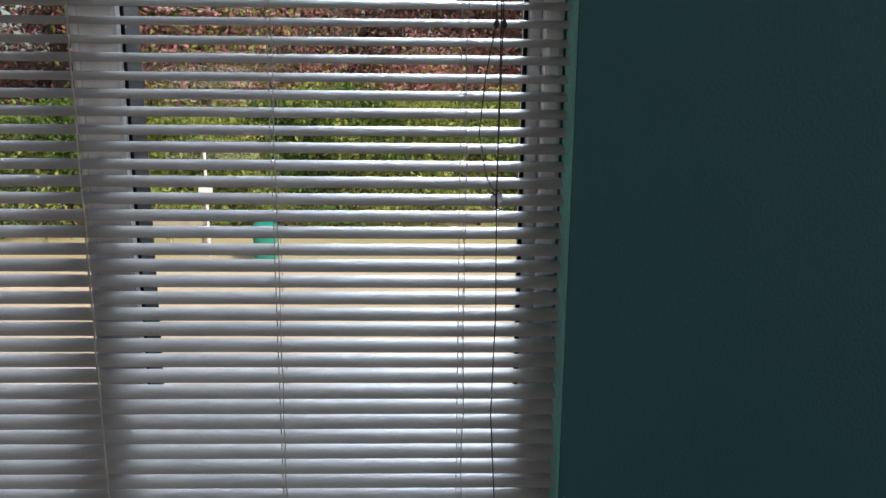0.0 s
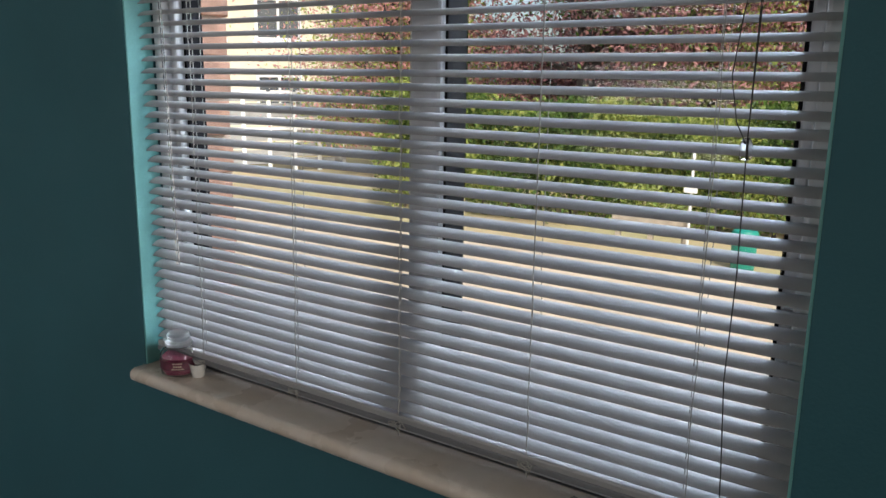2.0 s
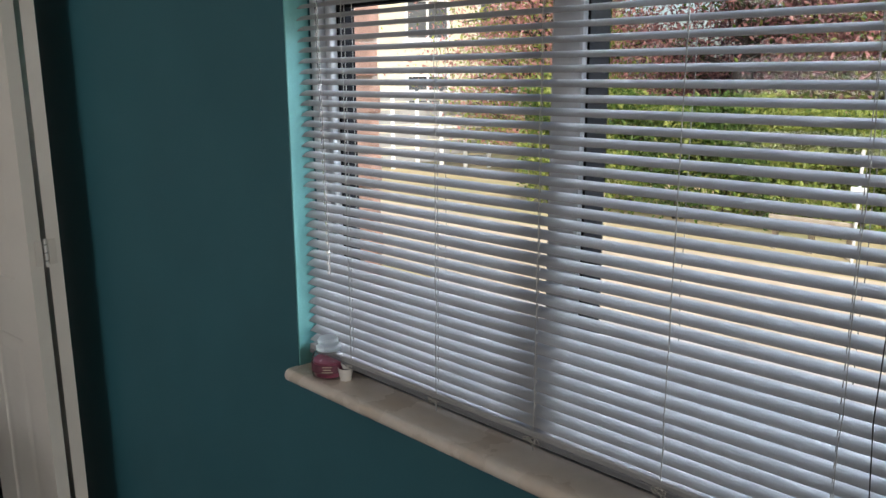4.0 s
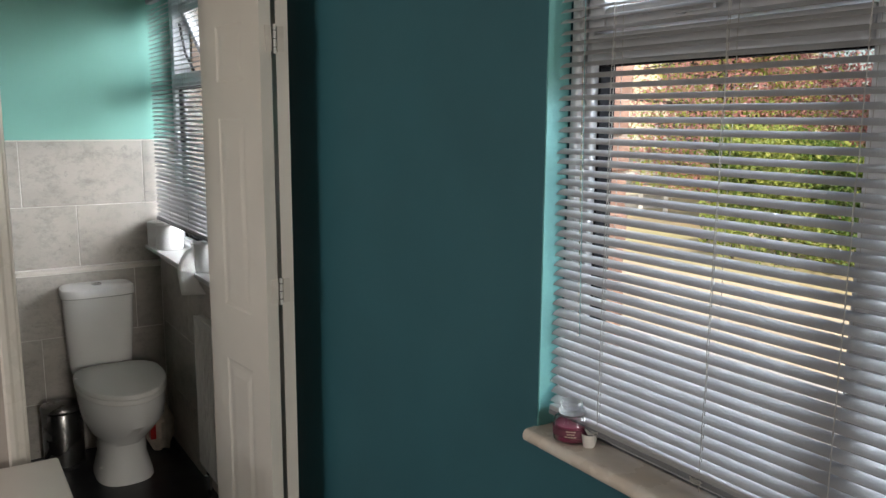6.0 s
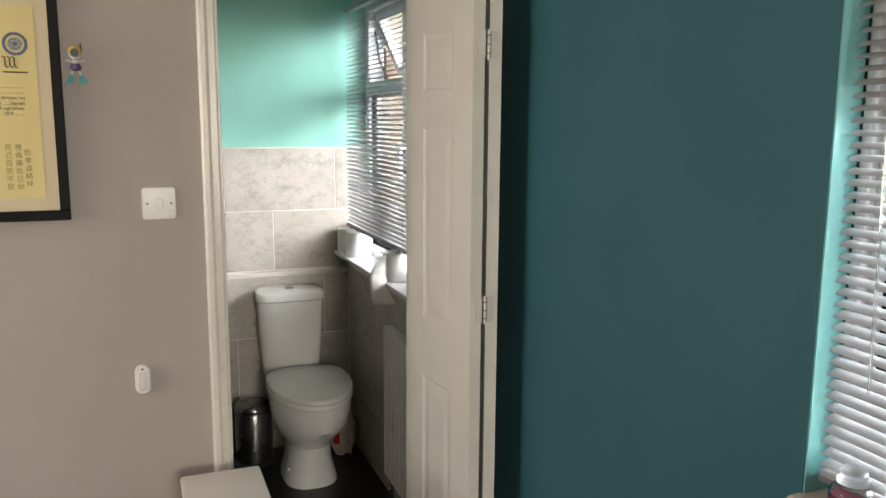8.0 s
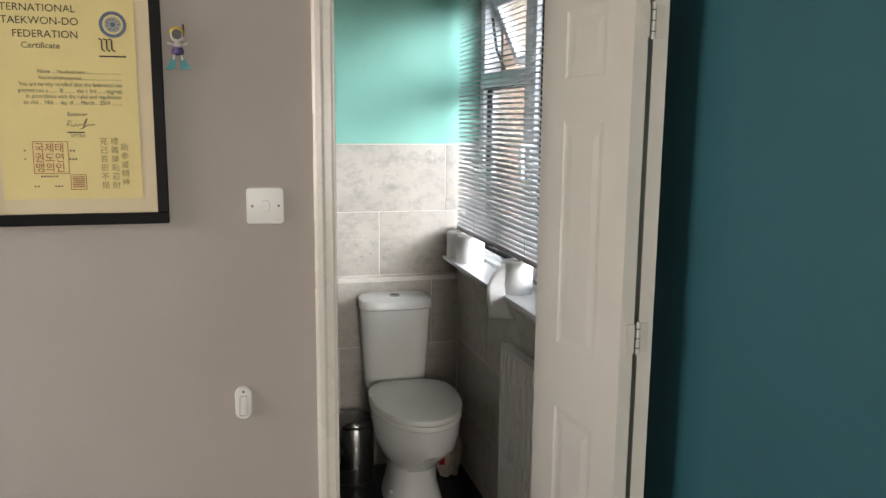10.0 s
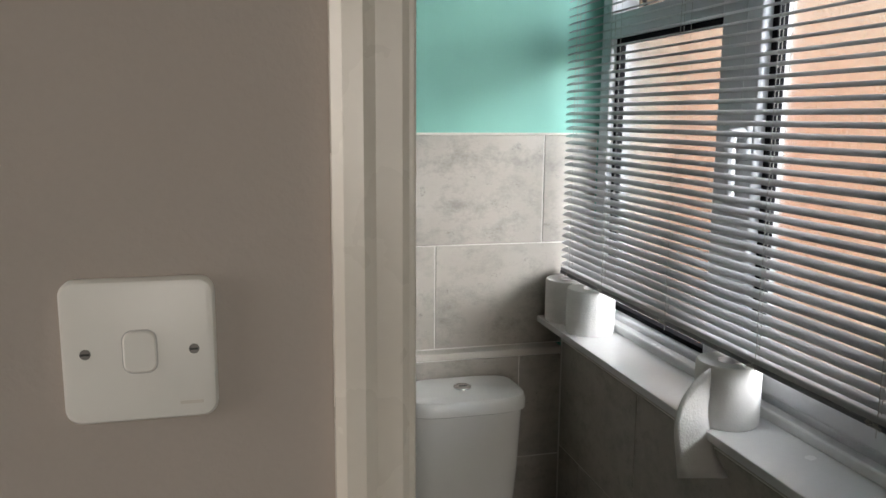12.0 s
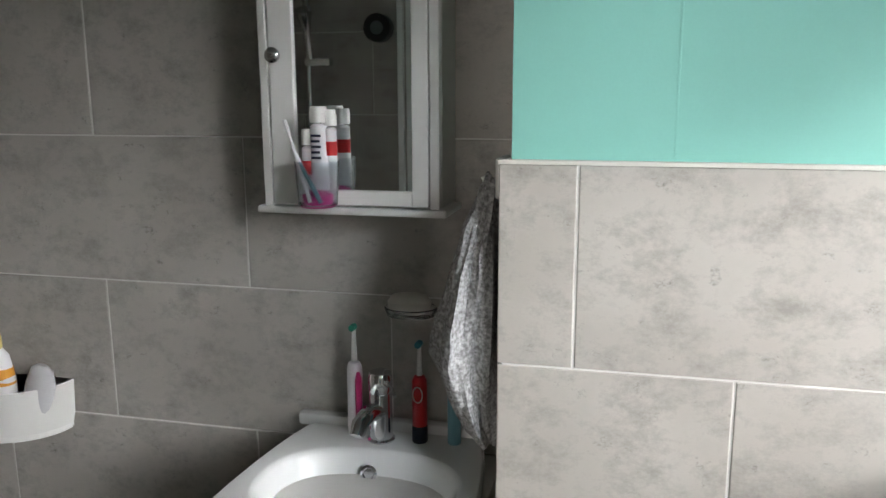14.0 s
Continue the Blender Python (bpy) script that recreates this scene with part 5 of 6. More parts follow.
def candle_jar(x=1.213, y=1.105, z=0.977):
    c = thing("candle_jar", (x, y, z), "half-used plum candle in a lidded glass jar on the sill", "candle")
    s, q = 0.90, 1.10
    prof = [(0.024, 0), (0.029, 0.003), (0.030, 0.010), (0.030, 0.042), (0.027, 0.050), (0.022, 0.054), (0.022, 0.057)]
    part("jar", lathe([(r * q, h * s) for r, h in prof] + [((r - 0.0022) * q, h * s + (0.002 if h < 0.01 else 0)) for r, h in prof[::-1]], (x, y, z), 32, cap=False), JARGLASS, c, smooth=True)
    part("wax", lathe([(0.020, 0.003), (0.0262 * q, 0.005), (0.0272 * q, 0.012), (0.0272 * q, 0.033), (0.002, 0.032)], (x, y, z), 28), mat("plum_wax", (0.34, 0.05, 0.12), 0.45, vary=0.08), c, "plum coloured wax", smooth=True)
    part("lid", lathe([(r * 0.98, h) for r, h in ((0.020, 0.051), (0.0245, 0.053), (0.0245, 0.058), (0.0165, 0.061), (0.0200, 0.065), (0.0215, 0.070), (0.018, 0.075), (0.002, 0.077))], (x, y, z), 32), glass_mat("hazy_glass", (0.96, 0.97, 0.98), 0.4), c, "domed glass lid", smooth=True)
    lab = part("label", lathe([(0.0305 * q, 0.014), (0.0305 * q, 0.030)], (x, y, z), 48, cap=False), mat("dark_label", (0.14, 0.03, 0.06), 0.5, vary=0.2, scale=80), c, "dark printed label")
    bm = bmesh.new()
    for k, w in enumerate((0.018, 0.012, 0.015)):
        for b in range(4):
            a = -2.35 + (b - 1.5) * w * 9
            p = Vector((x + 0.0338 * math.cos(a), y + 0.0338 * math.sin(a), z + 0.017 + k * 0.005))
            bmesh.ops.create_cube(bm, size=1.0, matrix=Matrix.Translation(p) @ pose(0, 0, 0, 0, 0, math.degrees(a)) @ Matrix.Diagonal((0.0006, w * 0.22, 0.0016, 1)))
    part("print_bars", bm, mat("label_print", (0.75, 0.62, 0.5), 0.5, vary=0.1), lab, "pale unreadable print")


def melt_cup(x=1.219, y=1.064, z=0.977):
    c = thing("wax_melt_cup", (x, y, z), "small white wax melt cup with a torn foil lid", "cup")
    part("cup", lathe([(0.0095, 0), (0.0105, 0.001), (0.0142, 0.024), (0.0150, 0.025), (0.0135, 0.0245), (0.0095, 0.003)], (x, y, z), 24, cap=False), PLASTIC, c, smooth=True)
    part("wax", lathe([(0.009, 0.002), (0.0125, 0.017), (0.001, 0.018)], (x, y, z), 20), RAIL, c, "dark wax")
    part("foil_lid", loft([[(x - 0.012, y - 0.008, z + 0.027), (x + 0.006, y - 0.014, z + 0.025), (x + 0.014, y + 0.002, z + 0.026), (x - 0.002, y + 0.013, z + 0.031)], [(x - 0.012, y - 0.008, z + 0.0276), (x + 0.006, y - 0.014, z + 0.0256), (x + 0.014, y + 0.002, z + 0.0266), (x - 0.002, y + 0.013, z + 0.0316)]]), PAPER, c)


def keys():
    k = thing("window_keys", (1.222, 0.30, 0.977), "two small steel window keys lying on the sill", "keys")
    for dy, a in ((0.0, 25), (0.022, -15)):
        bm = bmesh.new()
        tube([(0.010 * math.cos(q), 0.010 * math.sin(q), 0.002) for q in [i * math.pi / 8 for i in range(17)]], 0.0016, 6, bm)
        box(0.010, 0.038, -0.003, 0.003, 0.0008, 0.003, bm)
        bmesh.ops.transform(bm, matrix=pose(1.220, 0.292 + dy, 0.9773, 0, 0, 90 + a), verts=bm.verts)
        part("key", bm, STEEL, k)


def side_table():
    x0, x1, y0, y1, z = 0.288, 0.500, 2.08, 2.405, 0.62
    t = thing("side_table", ((x0 + x1) / 2, (y0 + y1) / 2, 0), "small narrow white side table with a rounded top by the doorway", "table")
    top = mat("white_table_lacquer", (0.80, 0.74, 0.68), 0.35, vary=0.02)
    part("tabletop", boxes([(x0, x1, y0, y1, z - 0.022, z)], 0.008), top, t, smooth=True)
    for x in (x0 + 0.02, x1 - 0.05):
        for y in (y0 + 0.02, y1 - 0.05):
            part("leg", boxes([(x, x + 0.03, y, y + 0.03, 0.0, z - 0.022)], 0.003), top, t)
    part("apron", boxes([(x0 + 0.05, x1 - 0.05, y0 + 0.025, y0 + 0.04, z - 0.07, z - 0.022), (x0 + 0.05, x1 - 0.05, y1 - 0.04, y1 - 0.025, z - 0.07, z - 0.022)]), top, t)


light_switch()
bell_push()
certificate()
figure_charm()
candle_jar()
melt_cup()
keys()
side_table()


# ---- outdoors ----
rng = np.random.default_rng(7)
tagged(part("ground", box(-400, 400, -400, 400, GZ - 0.5, GZ - 0.02), GRASS), "dry yellowed lawn and bare ground reaching the horizon", "ground", kind="structure")
tagged(part("pavement", box(OUT, 5.6, -14, 5.2, GZ - 0.1, GZ), PAVE), "pale concrete paving along the house", "pavement", kind="structure")
tagged(part("drive", box(5.6, 8.2, -14, 15, GZ - 0.1, GZ - 0.008), mat("sandy_drive", (0.58, 0.48, 0.34), 0.9, vary=0.12, scale=1.2, fine=25, bump=0.4)), "sandy drive beyond the paving", "road", kind="structure")


def leaves(name, centres, size, material, parent=None, squash=0.75):
    """Many small bent leaves, each its own island."""
    c = np.asarray(centres)
    n = len(c)
    a = rng.normal(size=(n, 3))
    a /= np.linalg.norm(a, axis=1, keepdims=True)
    b = rng.normal(size=(n, 3))
    b -= (b * a).sum(1, keepdims=True) * a
    b /= np.linalg.norm(b, axis=1, keepdims=True)
    s = size * rng.uniform(0.6, 1.35, (n, 1))
    nrm = np.cross(a, b)
    p = np.stack([c - a * s, c + b * s * squash * 0.6 + nrm * s * 0.15, c + a * s, c - b * s * squash * 0.6 + nrm * s * 0.15], 1)
    if parent is not None:
        p = p - np.array(origin(parent))
    me = bpy.data.meshes.new(name)
    idx = np.arange(n)[:, None] * 4
    me.from_pydata(p.reshape(-1, 3).tolist(), [], np.hstack([idx, idx + 1, idx + 2, idx + 3]).tolist())
    me.materials.append(material)
    ob = new(name, me)
    if parent is not None:
        ob.parent = parent
    return ob


COPPER = leaf_mat("copper_beech_leaf", (0.34, 0.15, 0.15), (0.14, 0.08, 0.09), 0.35)
PINK = leaf_mat("pink_leaf", (0.64, 0.34, 0.31), (0.42, 0.19, 0.18), 0.4)
GREEN = leaf_mat("green_leaf", (0.12, 0.20, 0.03), (0.05, 0.10, 0.02), 0.4)
LIME = leaf_mat("lime_leaf", (0.44, 0.47, 0.12), (0.19, 0.27, 0.06), 0.45)
BARK = mat("bark", (0.10, 0.085, 0.07), 0.95, vary=0.3, scale=8, fine=60, bump=0.9)


def tree(x, y, height, spread, low, mix, label, seed):
    """Tapered trunk, limbs, and a crown of leaf clumps hung round the limbs' ends."""
    rnd = np.random.default_rng(seed)
    t = thing("tree", (x, y, GZ), label, "tree", "trees behind the hedge")
    bm = tube([(x, y, GZ - 0.1), (x + 0.05, y, GZ + height * 0.25), (x - 0.1, y + 0.1, GZ + height * 0.55), (x, y + 0.1, GZ + height * 0.9)], [0.2, 0.16, 0.10, 0.03], 10)
    ends = []
    for i in range(48):
        z = GZ + height * rnd.uniform(0.05, 0.85)
        ang = rnd.uniform(0, 2 * math.pi)
        r = spread * rnd.uniform(0.45, 1.0) * (1.0 - 0.45 * abs((z - GZ) / height - 0.45))
        e = (x + r * math.cos(ang), y + r * math.sin(ang), min(GZ + height, z + r * rnd.uniform(-0.1, 0.5)))
        mid = (x + 0.5 * r * math.cos(ang + 0.2), y + 0.5 * r * math.sin(ang + 0.2), z + 0.1 * r)
        tube([(x, y, z - 0.3), mid, e], [0.06, 0.035, 0.01], 6, bm)
        ends += [e, mid]
    part("trunk", bm, BARK, t)
    ends = np.array(ends)
    for name, material, count, size in mix:
        pick = ends[rnd.integers(0, len(ends), count // 60)]
        pts = np.repeat(pick, 60, 0) + rnd.normal(size=(len(pick) * 60, 3)) * np.array([0.42, 0.42, 0.30]) * rnd.uniform(0.6, 1.4, (len(pick) * 60, 1))
        pts = pts[pts[:, 2] > GZ + low]
        part_ob = leaves("crown", pts, size, material, t)
        tagged(part_ob, name)


tree(14.6, 1.8, 9.0, 3.8, 0.3, (("dark copper leaves", COPPER, 52000, 0.046), ("pinkish leaves", PINK, 62000, 0.044), ("green leaves", LIME, 20000, 0.046)), "tall copper beech with dark red and pink leaves", 1)
tree(13.8, 6.2, 8.5, 3.5, 0.3, (("dark copper leaves", COPPER, 60000, 0.046), ("pinkish leaves", PINK, 52000, 0.044), ("green leaves", GREEN, 16000, 0.046)), "copper beech with pink sunlit leaves", 2)
tree(12.6, 9.6, 5.6, 2.0, 0.6, (("yellow-green leaves", LIME, 18000, 0.042), ("reddish leaves", PINK, 18000, 0.042)), "small tree with mixed yellow and reddish leaves", 3)
tree(14.0, -1.6, 7.6, 2.6, 0.3, (("dark copper leaves", COPPER, 30000, 0.046), ("pinkish leaves", PINK, 30000, 0.044), ("green leaves", LIME, 10000, 0.046)), "copper beech with mixed red and green leaves", 6)
tree(12.9, 3.6, 5.4, 1.3, 0.6, (("yellow-green leaves", LIME, 16000, 0.042), ("reddish leaves", PINK, 5000, 0.042)), "slender young tree with yellow-green leaves", 7)
tree(17.5, -2.8, 8.0, 3.4, 0.4, (("pinkish leaves", PINK, 18000, 0.085), ("green leaves", LIME, 9000, 0.08), ("dark copper leaves", COPPER, 9000, 0.08)), "broad tree with pink and green leaves", 4)
tree(15.5, -8.0, 7.0, 3.4, 0.4, (("green leaves", GREEN, 16000, 0.085), ("lime leaves", LIME, 9000, 0.08)), "leafy green tree behind the hedge", 5)


def hedge():
    ax, ay, bx, by = 9.6, 7.4, 12.2, -9.0
    h = tagged(thing("hedge", ((ax + bx) / 2, (ay + by) / 2, GZ), "clipped green and lime hedge along the drive", "hedge"))
    n = 120000
    u = rng.uniform(0, 1, n)
    d = rng.uniform(-0.45, 0.45, n)
    top = 1.6 + 0.10 * np.sin(u * 40) + 0.12 * np.sin(u * 17 + 1) + rng.normal(0, 0.07, n)
    z = GZ + top * rng.uniform(0, 1, n) ** 0.6
    nx, ny = (by - ay), -(bx - ax)
    ln = math.hypot(nx, ny)
    bulge = 0.08 * np.sin(u * 60 + z * 5)
    pts = np.stack([ax + u * (bx - ax) + nx / ln * (d + bulge), ay + u * (by - ay) + ny / ln * (d + bulge), z], 1)
    pick = (np.sin(u * 31) + np.sin(u * 83 + z * 3) + rng.normal(0, 0.8, n)) > -0.2
    tagged(leaves("foliage", pts[pick], 0.040, LIME, h), kind="stuff")
    tagged(leaves("dark_foliage", pts[~pick], 0.040, GREEN, h), kind="stuff")
    bm = bmesh.new()
    for i in range(26):
        k = (i + 0.5) / 26
        tube([(ax + k * (bx - ax), ay + k * (by - ay), GZ - 0.05), (ax + k * (bx - ax) + 0.05, ay + k * (by - ay), GZ + 1.1)], [0.03, 0.01], 5, bm)
    part("stems", bm, BARK, h)


hedge()


# low timber edging before the hedge
def edging():
    e = thing("timber_edging", (9.0, 3.07, GZ), "low pale timber rail in front of the hedge", "edging")
    wood = mat("pale_timber", (0.42, 0.36, 0.28), 0.8, vary=0.15, scale=6, fine=50, bump=0.4)
    part("rail", boxes([(8.95, 9.00, 2.62, 3.52, GZ + 0.20, GZ + 0.37)], 0.01), wood, e)
    for y in (2.68, 3.07, 3.46):
        part("post", boxes([(9.00, 9.06, y - 0.03, y + 0.03, GZ - 0.1, GZ + 0.34)], 0.008), wood, e)


edging()


def sign_post():
    p = thing("sign_post", (8.9, 2.604, GZ), "slim white post with a small white sign plate", "sign post")
    white = mat("white_post_paint", (0.78, 0.77, 0.74), 0.5, vary=0.06)
    part("post", tube([(8.9, 2.604, GZ - 0.1), (8.9, 2.604, GZ + 1.13)], 0.016, 10), white, p)
    part("sign_plate", boxes([(8.872, 8.882, 2.53, 2.68, GZ + 0.685, GZ + 0.76)], 0.003), white, p)


sign_post()


def garden_bin():
    b = thing("garden_bin", (8.6, 1.932, GZ), "green plastic garden bin with a domed lid", "bin")
    g = mat("green_bin_plastic", (0.02, 0.25, 0.19), 0.45, vary=0.08, scale=4)
    part("body", lathe([(0.10, 0), (0.115, 0.02), (0.128, 0.34), (0.131, 0.355)], (8.6, 1.932, GZ - 0.02), 24), g, b, smooth=True)
    part("lid", lathe([(0.135, 0.345), (0.138, 0.37), (0.118, 0.415), (0.045, 0.445), (0.008, 0.448)], (8.6, 1.932, GZ - 0.02), 24), g, b, smooth=True)


garden_bin()


def house():
    """Yellow rendered house across the lawn, seen obliquely."""
    render_y = mat("yellow_render", (0.74, 0.67, 0.50), 0.85, vary=0.06, scale=1.5, fine=40, bump=0.2)
    slate = mat("grey_slate", (0.26, 0.26, 0.27), 0.6, vary=0.15, scale=3, fine=20, bump=0.4)
    white = mat("white_frame_paint", (0.80, 0.80, 0.78), 0.4, vary=0.04)
    dark = mat("window_dark", (0.10, 0.11, 0.12), 0.08, vary=0.1, scale=2)
    boards = mat("grey_boards", (0.34, 0.34, 0.33), 0.7, vary=0.12, scale=4)
    h = thing("house", (14.0, 17.0, GZ), "pale yellow rendered house with white windows and grey roof", "house")
    turn = pose(13.2, 15.6, 0, 0, 0, -40)

    def put(name, bm, material, parent, label=""):
        bmesh.ops.transform(bm, matrix=turn, verts=bm.verts)
        return part(name, bm, material, parent, label)
    put("wall", box(-5.5, 6.5, 0, 7, GZ - 0.2, 3.9), render_y, h)
    bm = bmesh.new()
    loft([[(-5.9, -0.4, 3.85), (-5.9, 3.5, 6.4), (-5.9, 7.4, 3.85)], [(6.9, -0.4, 3.85), (6.9, 3.5, 6.4), (6.9, 7.4, 3.85)]], bm)
    roof = put("roof", bm, slate, h)
    put("fascia", boxes([(-5.9, 6.9, -0.44, -0.40, 3.68, 3.86)], 0.01), white, roof)
    for z0, z1 in ((0.55, 1.55), (2.35, 3.35)):
        for x in (-4.4, -2.6, -0.8, 1.0, 2.8, 4.6):
            w = put("window", boxes([(x, x + 1.1, -0.05, 0.02, z0, z0 + 0.07), (x, x + 1.1, -0.05, 0.02, z1 - 0.07, z1), (x, x + 0.07, -0.05, 0.02, z0 + 0.07, z1 - 0.07), (x + 1.03, x + 1.1, -0.05, 0.02, z0 + 0.07, z1 - 0.07), (x + 0.52, x + 0.58, -0.05, 0.02, z0 + 0.07, z1 - 0.07)]), white, h)
            put("pane", box(x + 0.07, x + 1.03, -0.015, 0.005, z0 + 0.07, z1 - 0.07), dark, w)
            put("sill", boxes([(x - 0.06, x + 1.16, -0.12, 0.0, z0 - 0.07, z0)], 0.01), white, w)
    f = thing("garden_fence", (11.2, 12.2, GZ), "grey slatted fence panels between white posts", "fence")
    turn = pose(11.0, 12.4, 0, 0, 0, -38)
    for i in range(11):
        x = -2.8 + i * 0.5
        put("post", boxes([(x - 0.04, x + 0.04, -0.05, 0.05, GZ - 0.1, GZ + 1.55)], 0.008), white, f)
        if i < 10:
            for k in range(9):
                z = GZ + 0.12 + k * 0.155
                put("slat", boxes([(x + 0.04, x + 0.46, -0.012, 0.012, z, z + 0.125)]), boards, f)
            put("mid_rail", boxes([(x + 0.04, x + 0.46, -0.03, 0.03, GZ + 0.80, GZ + 0.85)]), white, f)
            put("top_rail", boxes([(x + 0.04, x + 0.46, -0.03, 0.03, GZ + 1.52, GZ + 1.58)]), white, f)


house()


# brick wing of the house beyond the bathroom window
WING = tagged(part("wall_wing", box(OUT + 0.02, 4.6, 6.0, 6.3, GZ, 3.2), MORTAR), "brick wing of the house in sun", "wall", kind="structure")


# ---- skirting ----
tagged(part("baseboard", boxes([(W - 0.016, W - 0.0005, -4.59, 2.12, 0, 0.11), (-2.59, 0.383, DW - 0.016, DW - 0.0005, 0, 0.11)], 0.003), GLOSS), "white gloss skirting board along the walls", "baseboard", kind="structure")


# ---- wall tiles ----
TILE_CACHE = {}


def tile(kind, parent, a0, a1, z0, z1, at):
    """One tile with a soft arris; kind 'y': on a wall facing -y (or +y), 'x': on a wall facing -x."""
    g = 0.0016
    w, h = round(a1 - a0 - 2 * g, 3), round(z1 - z0 - 2 * g, 3)
    if w < 0.008 or h < 0.008:
        return
    key = (kind, w, h)
    if key not in TILE_CACHE:
        d, c = 0.009, 0.0014
        flat = ((0, 0), (w, 0), (w, h), (0, h))
        inner = ((c, c), (w - c, c), (w - c, h - c), (c, h - c))
        if kind == "y":
            rings = [[(p, 0, q) for p, q in flat], [(p, -d + c, q) for p, q in flat], [(p, -d, q) for p, q in inner]]
        elif kind == "-y":
            rings = [[(p, 0, q) for p, q in flat], [(p, d - c, q) for p, q in flat], [(p, d, q) for p, q in inner]]
        else:
            rings = [[(0, p, q) for p, q in flat], [(-d + c, p, q) for p, q in flat], [(-d, p, q) for p, q in inner]]
        bm = loft(rings)
        me = bpy.data.meshes.new("tile")
        bm.to_mesh(me)
        bm.free()
        me.materials.append(TILE)
        TILE_CACHE[key] = me
    o = new("tile", TILE_CACHE[key])
    o.parent = parent
    p = (a0 + g, at, z0 + g) if "y" in kind else (at, a0 + g, z0 + g)
    o.location = Vector(p) - origin(parent)


def course(kind, parent, a0, a1, z0, z1, at, joints):
    cuts = [a0] + sorted(j for j in joints if a0 < j < a1) + [a1]
    for p, q in zip(cuts, cuts[1:]):
        tile(kind, parent, p, q, z0, z1, at)


# boxed wall behind the toilet: upper face, ledge and lower face
pier = tagged(part("wall_bath_tile_backing", boxes([(0.4915, 1.262, 4.0008, 4.0115, 0.868, 1.441), (0.462, 1.1625, 3.9638, 4.0075, 0.0, 0.848)]), GROUT), "grouted backing of the boxed wall", "wall", kind="structure")
course("y", pier, 0.4825, 1.262, 1.152, 1.443, 4.008, (0.593, 1.110))
course("y", pier, 0.4825, 1.262, 0.870, 1.152, 4.008, (0.812, 1.185))
course("y", pier, 0.453, 1.162, 0.556, 0.848, 3.971, (0.515, 1.04))
course("y", pier, 0.453, 1.162, 0.256, 0.556, 3.971, (0.626,))
course("y", pier, 0.453, 1.162, 0.0, 0.256, 3.971, (0.515, 1.04))
tagged(part("trim", boxes([(0.452, 1.162, 3.960, 4.0065, 0.849, 0.868)], 0.003), TRIM), "cream tile trim along the ledge", "trim", kind="structure")
tagged(part("trim_top", boxes([(0.4815, 1.262, 3.9975, 4.0115, 1.4415, 1.4475)], 0.001), TRIM), "pale trim strip above the tiles", "trim", kind="structure")
side = tagged(part("wall_bath_pier_side", boxes([(0.4840, 0.4995, 4.0116, 4.30, 0.0, 1.443)]), GROUT), "tiled side of the boxed wall", "wall", kind="structure")
for z0, z1, j in ((0.870, 1.152, ()), (1.152, 1.443, ())):
    course("x", side, 4.0125, 4.302, z0, z1, 0.4913, j)

tagged(part("trim_seam", boxes([(0.7165, 0.7195, 4.0114, 4.0125, 1.449, BZ - 0.002)], 0.0004), MINT), "painted board joint in the mint wall", "trim", kind="structure")

# window wall below the sill
low = tagged(part("wall_bath_low_backing", boxes([(1.1636, 1.1735, DB + 0.001, 3.972, 0.0, 0.933)]), GROUT), "grouted backing below the bathroom window", "wall", kind="structure")
course("x", low, DB + 0.003, 3.958, 0.884, 0.933, 1.1708, (3.86, 3.27))
course("x", low, DB + 0.003, 3.958, 0.582, 0.884, 1.1708, (3.525, 2.925))
course("x", low, DB + 0.003, 3.958, 0.282, 0.582, 1.1708, (3.825, 3.225))
course("x", low, DB + 0.003, 3.958, 0.0, 0.282, 1.1708, (3.525, 2.925))

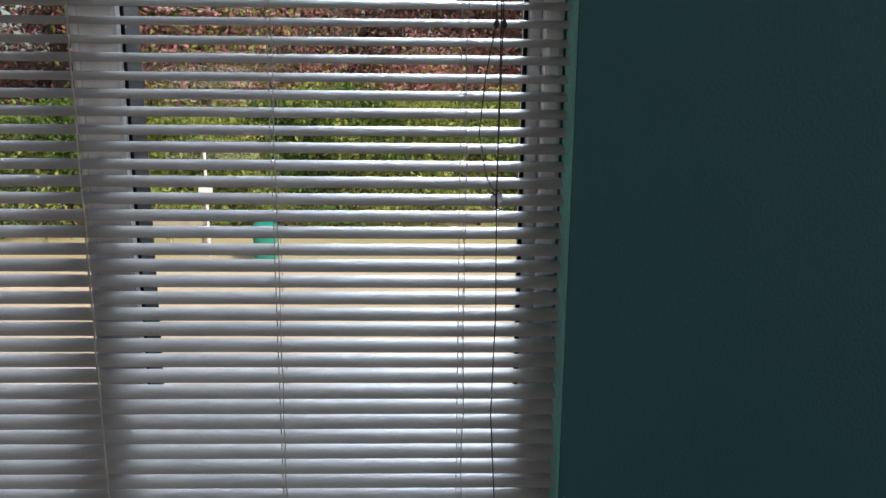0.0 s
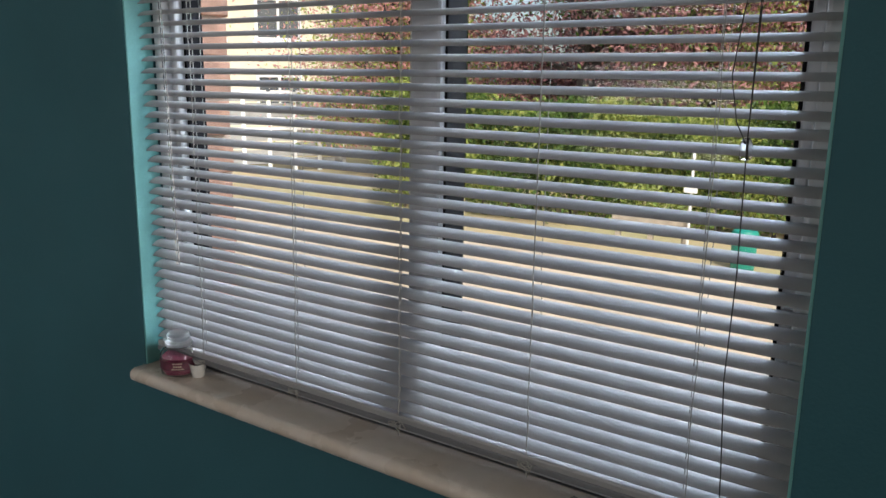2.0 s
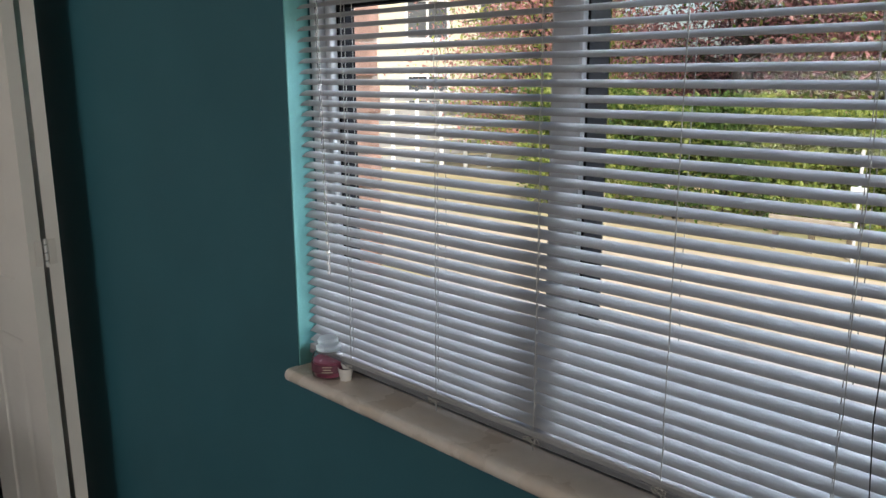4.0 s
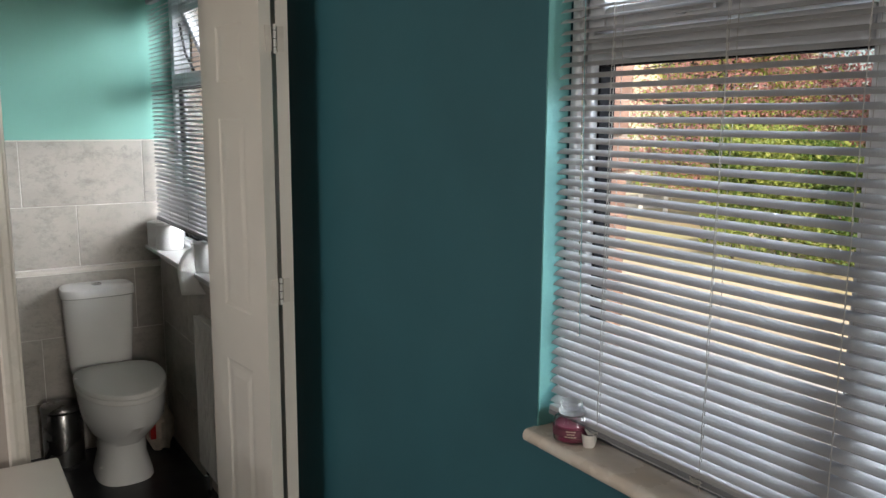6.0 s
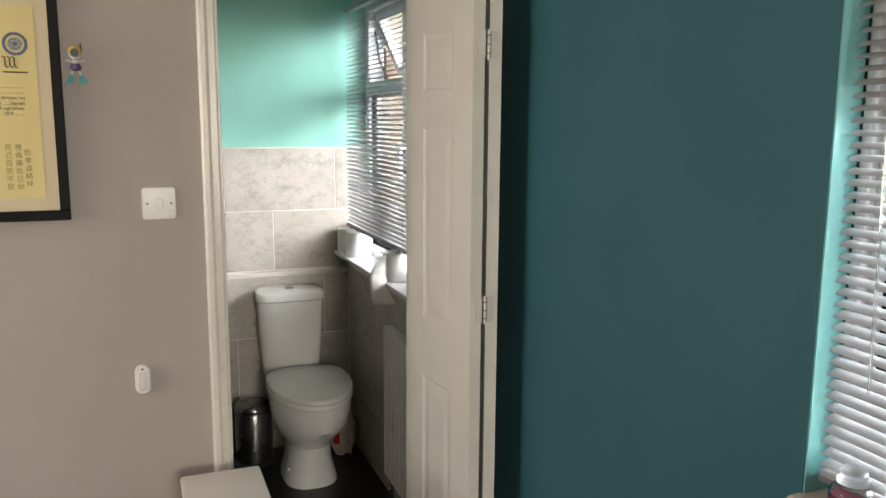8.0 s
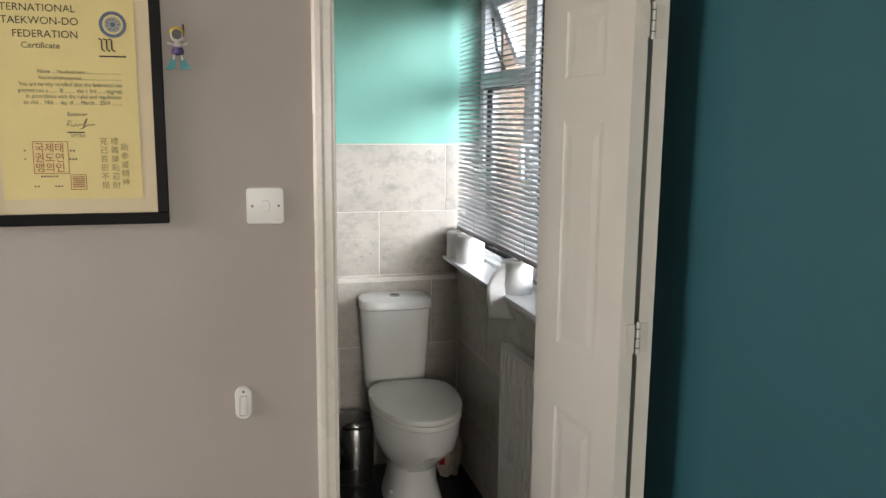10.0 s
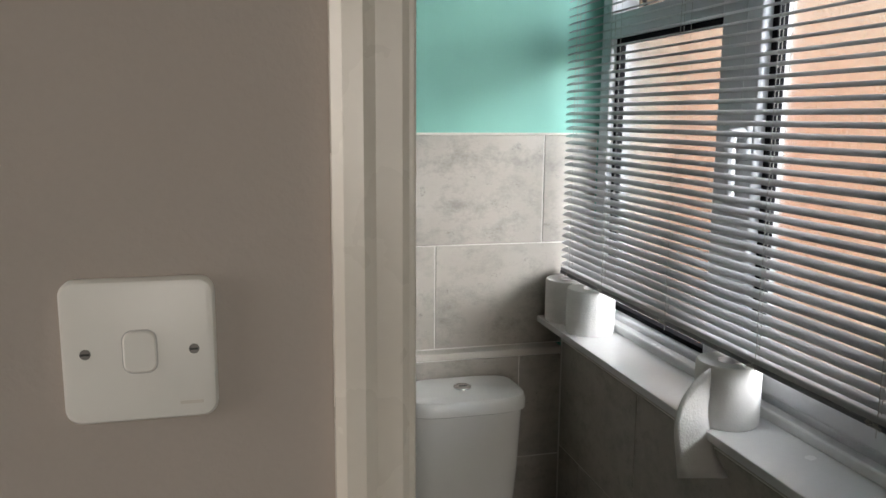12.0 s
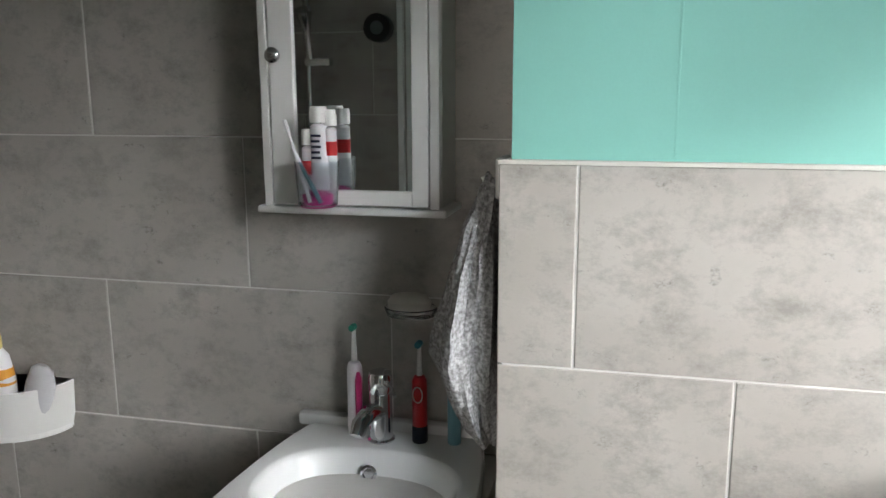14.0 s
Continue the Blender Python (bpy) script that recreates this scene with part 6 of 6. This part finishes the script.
# back wall, side wall and door wall of the bathroom
back, west, inside = bpy.data.objects["wall_bath_back"], bpy.data.objects["wall_bath_west"], bpy.data.objects["wall_bath_door"]
rows = [(0.0, 0.258), (0.258, 0.560), (0.560, 0.862), (0.862, 1.162), (1.162, 1.457), (1.457, 1.758), (1.758, 2.058), (2.058, 2.358)]
for k, (z0, z1) in enumerate(rows):
    a, b = (-0.384, 0.230, -0.995), (-0.060, -0.66, 0.50)
    js = a if k % 2 else b
    course("y", back, -1.098, 0.498, z0, z1, 4.3105, js)
    course("-y", inside, -1.098, 0.419, z0, z1, DB - 0.0015, [j + 0.1 for j in js])
for k, (z0, z1) in enumerate(rows):
    for j0, j1 in (((DB + 0.001, 3.0), (3.0, 3.6), (3.6, 4.2), (4.2, 4.298)) if k % 2 else ((DB + 0.001, 2.7), (2.7, 3.3), (3.3, 3.9), (3.9, 4.298))):
        tile("x", west, j0, j1, z0, z1, -1.0905)


# ---- bricks of the outer skin and the wing ----
BR = {}


def brick_mesh(kind, w):
    key = (kind, round(w, 3))
    if key not in BR:
        d, h, c = 0.012, 0.065, 0.003
        flat = ((0, 0), (w, 0), (w, h), (0, h))
        inner = ((c, c), (w - c, c), (w - c, h - c), (c, h - c))
        if kind == "y":
            rings = [[(p, 0, q) for p, q in flat], [(p, -d + c, q) for p, q in flat], [(p, -d, q) for p, q in inner]]
        else:
            rings = [[(0, p, q) for p, q in flat], [(d - c, p, q) for p, q in flat], [(d, p, q) for p, q in inner]]
        bm = loft(rings)
        me = bpy.data.meshes.new("brick")
        bm.to_mesh(me)
        bm.free()
        me.materials.append(BRICK)
        BR[key] = me
    return BR[key]


# the reveal beside the room window, one brick deep
for k in range(18):
    z = WZ0 - 0.02 + k * 0.075
    w = (OUT - INN) - 0.004
    o = new("brick", brick_mesh("y", w if k % 2 else w * 0.94))
    o.parent = SKIN
    o.location = (INN + 0.002, WY1 + 0.045, z)
# the wing seen through the bathroom window
count = 0
for k in range(34):
    z = GZ + 0.6 + k * 0.075
    x = OUT + 0.05 + (0.1125 if k % 2 else 0.0)
    while x < 4.45 and z < 2.6 and count < 300:
        o = new("brick", brick_mesh("y", 0.215))
        o.parent = WING
        o.location = (x, 6.0, z)
        x += 0.225
        count += 1
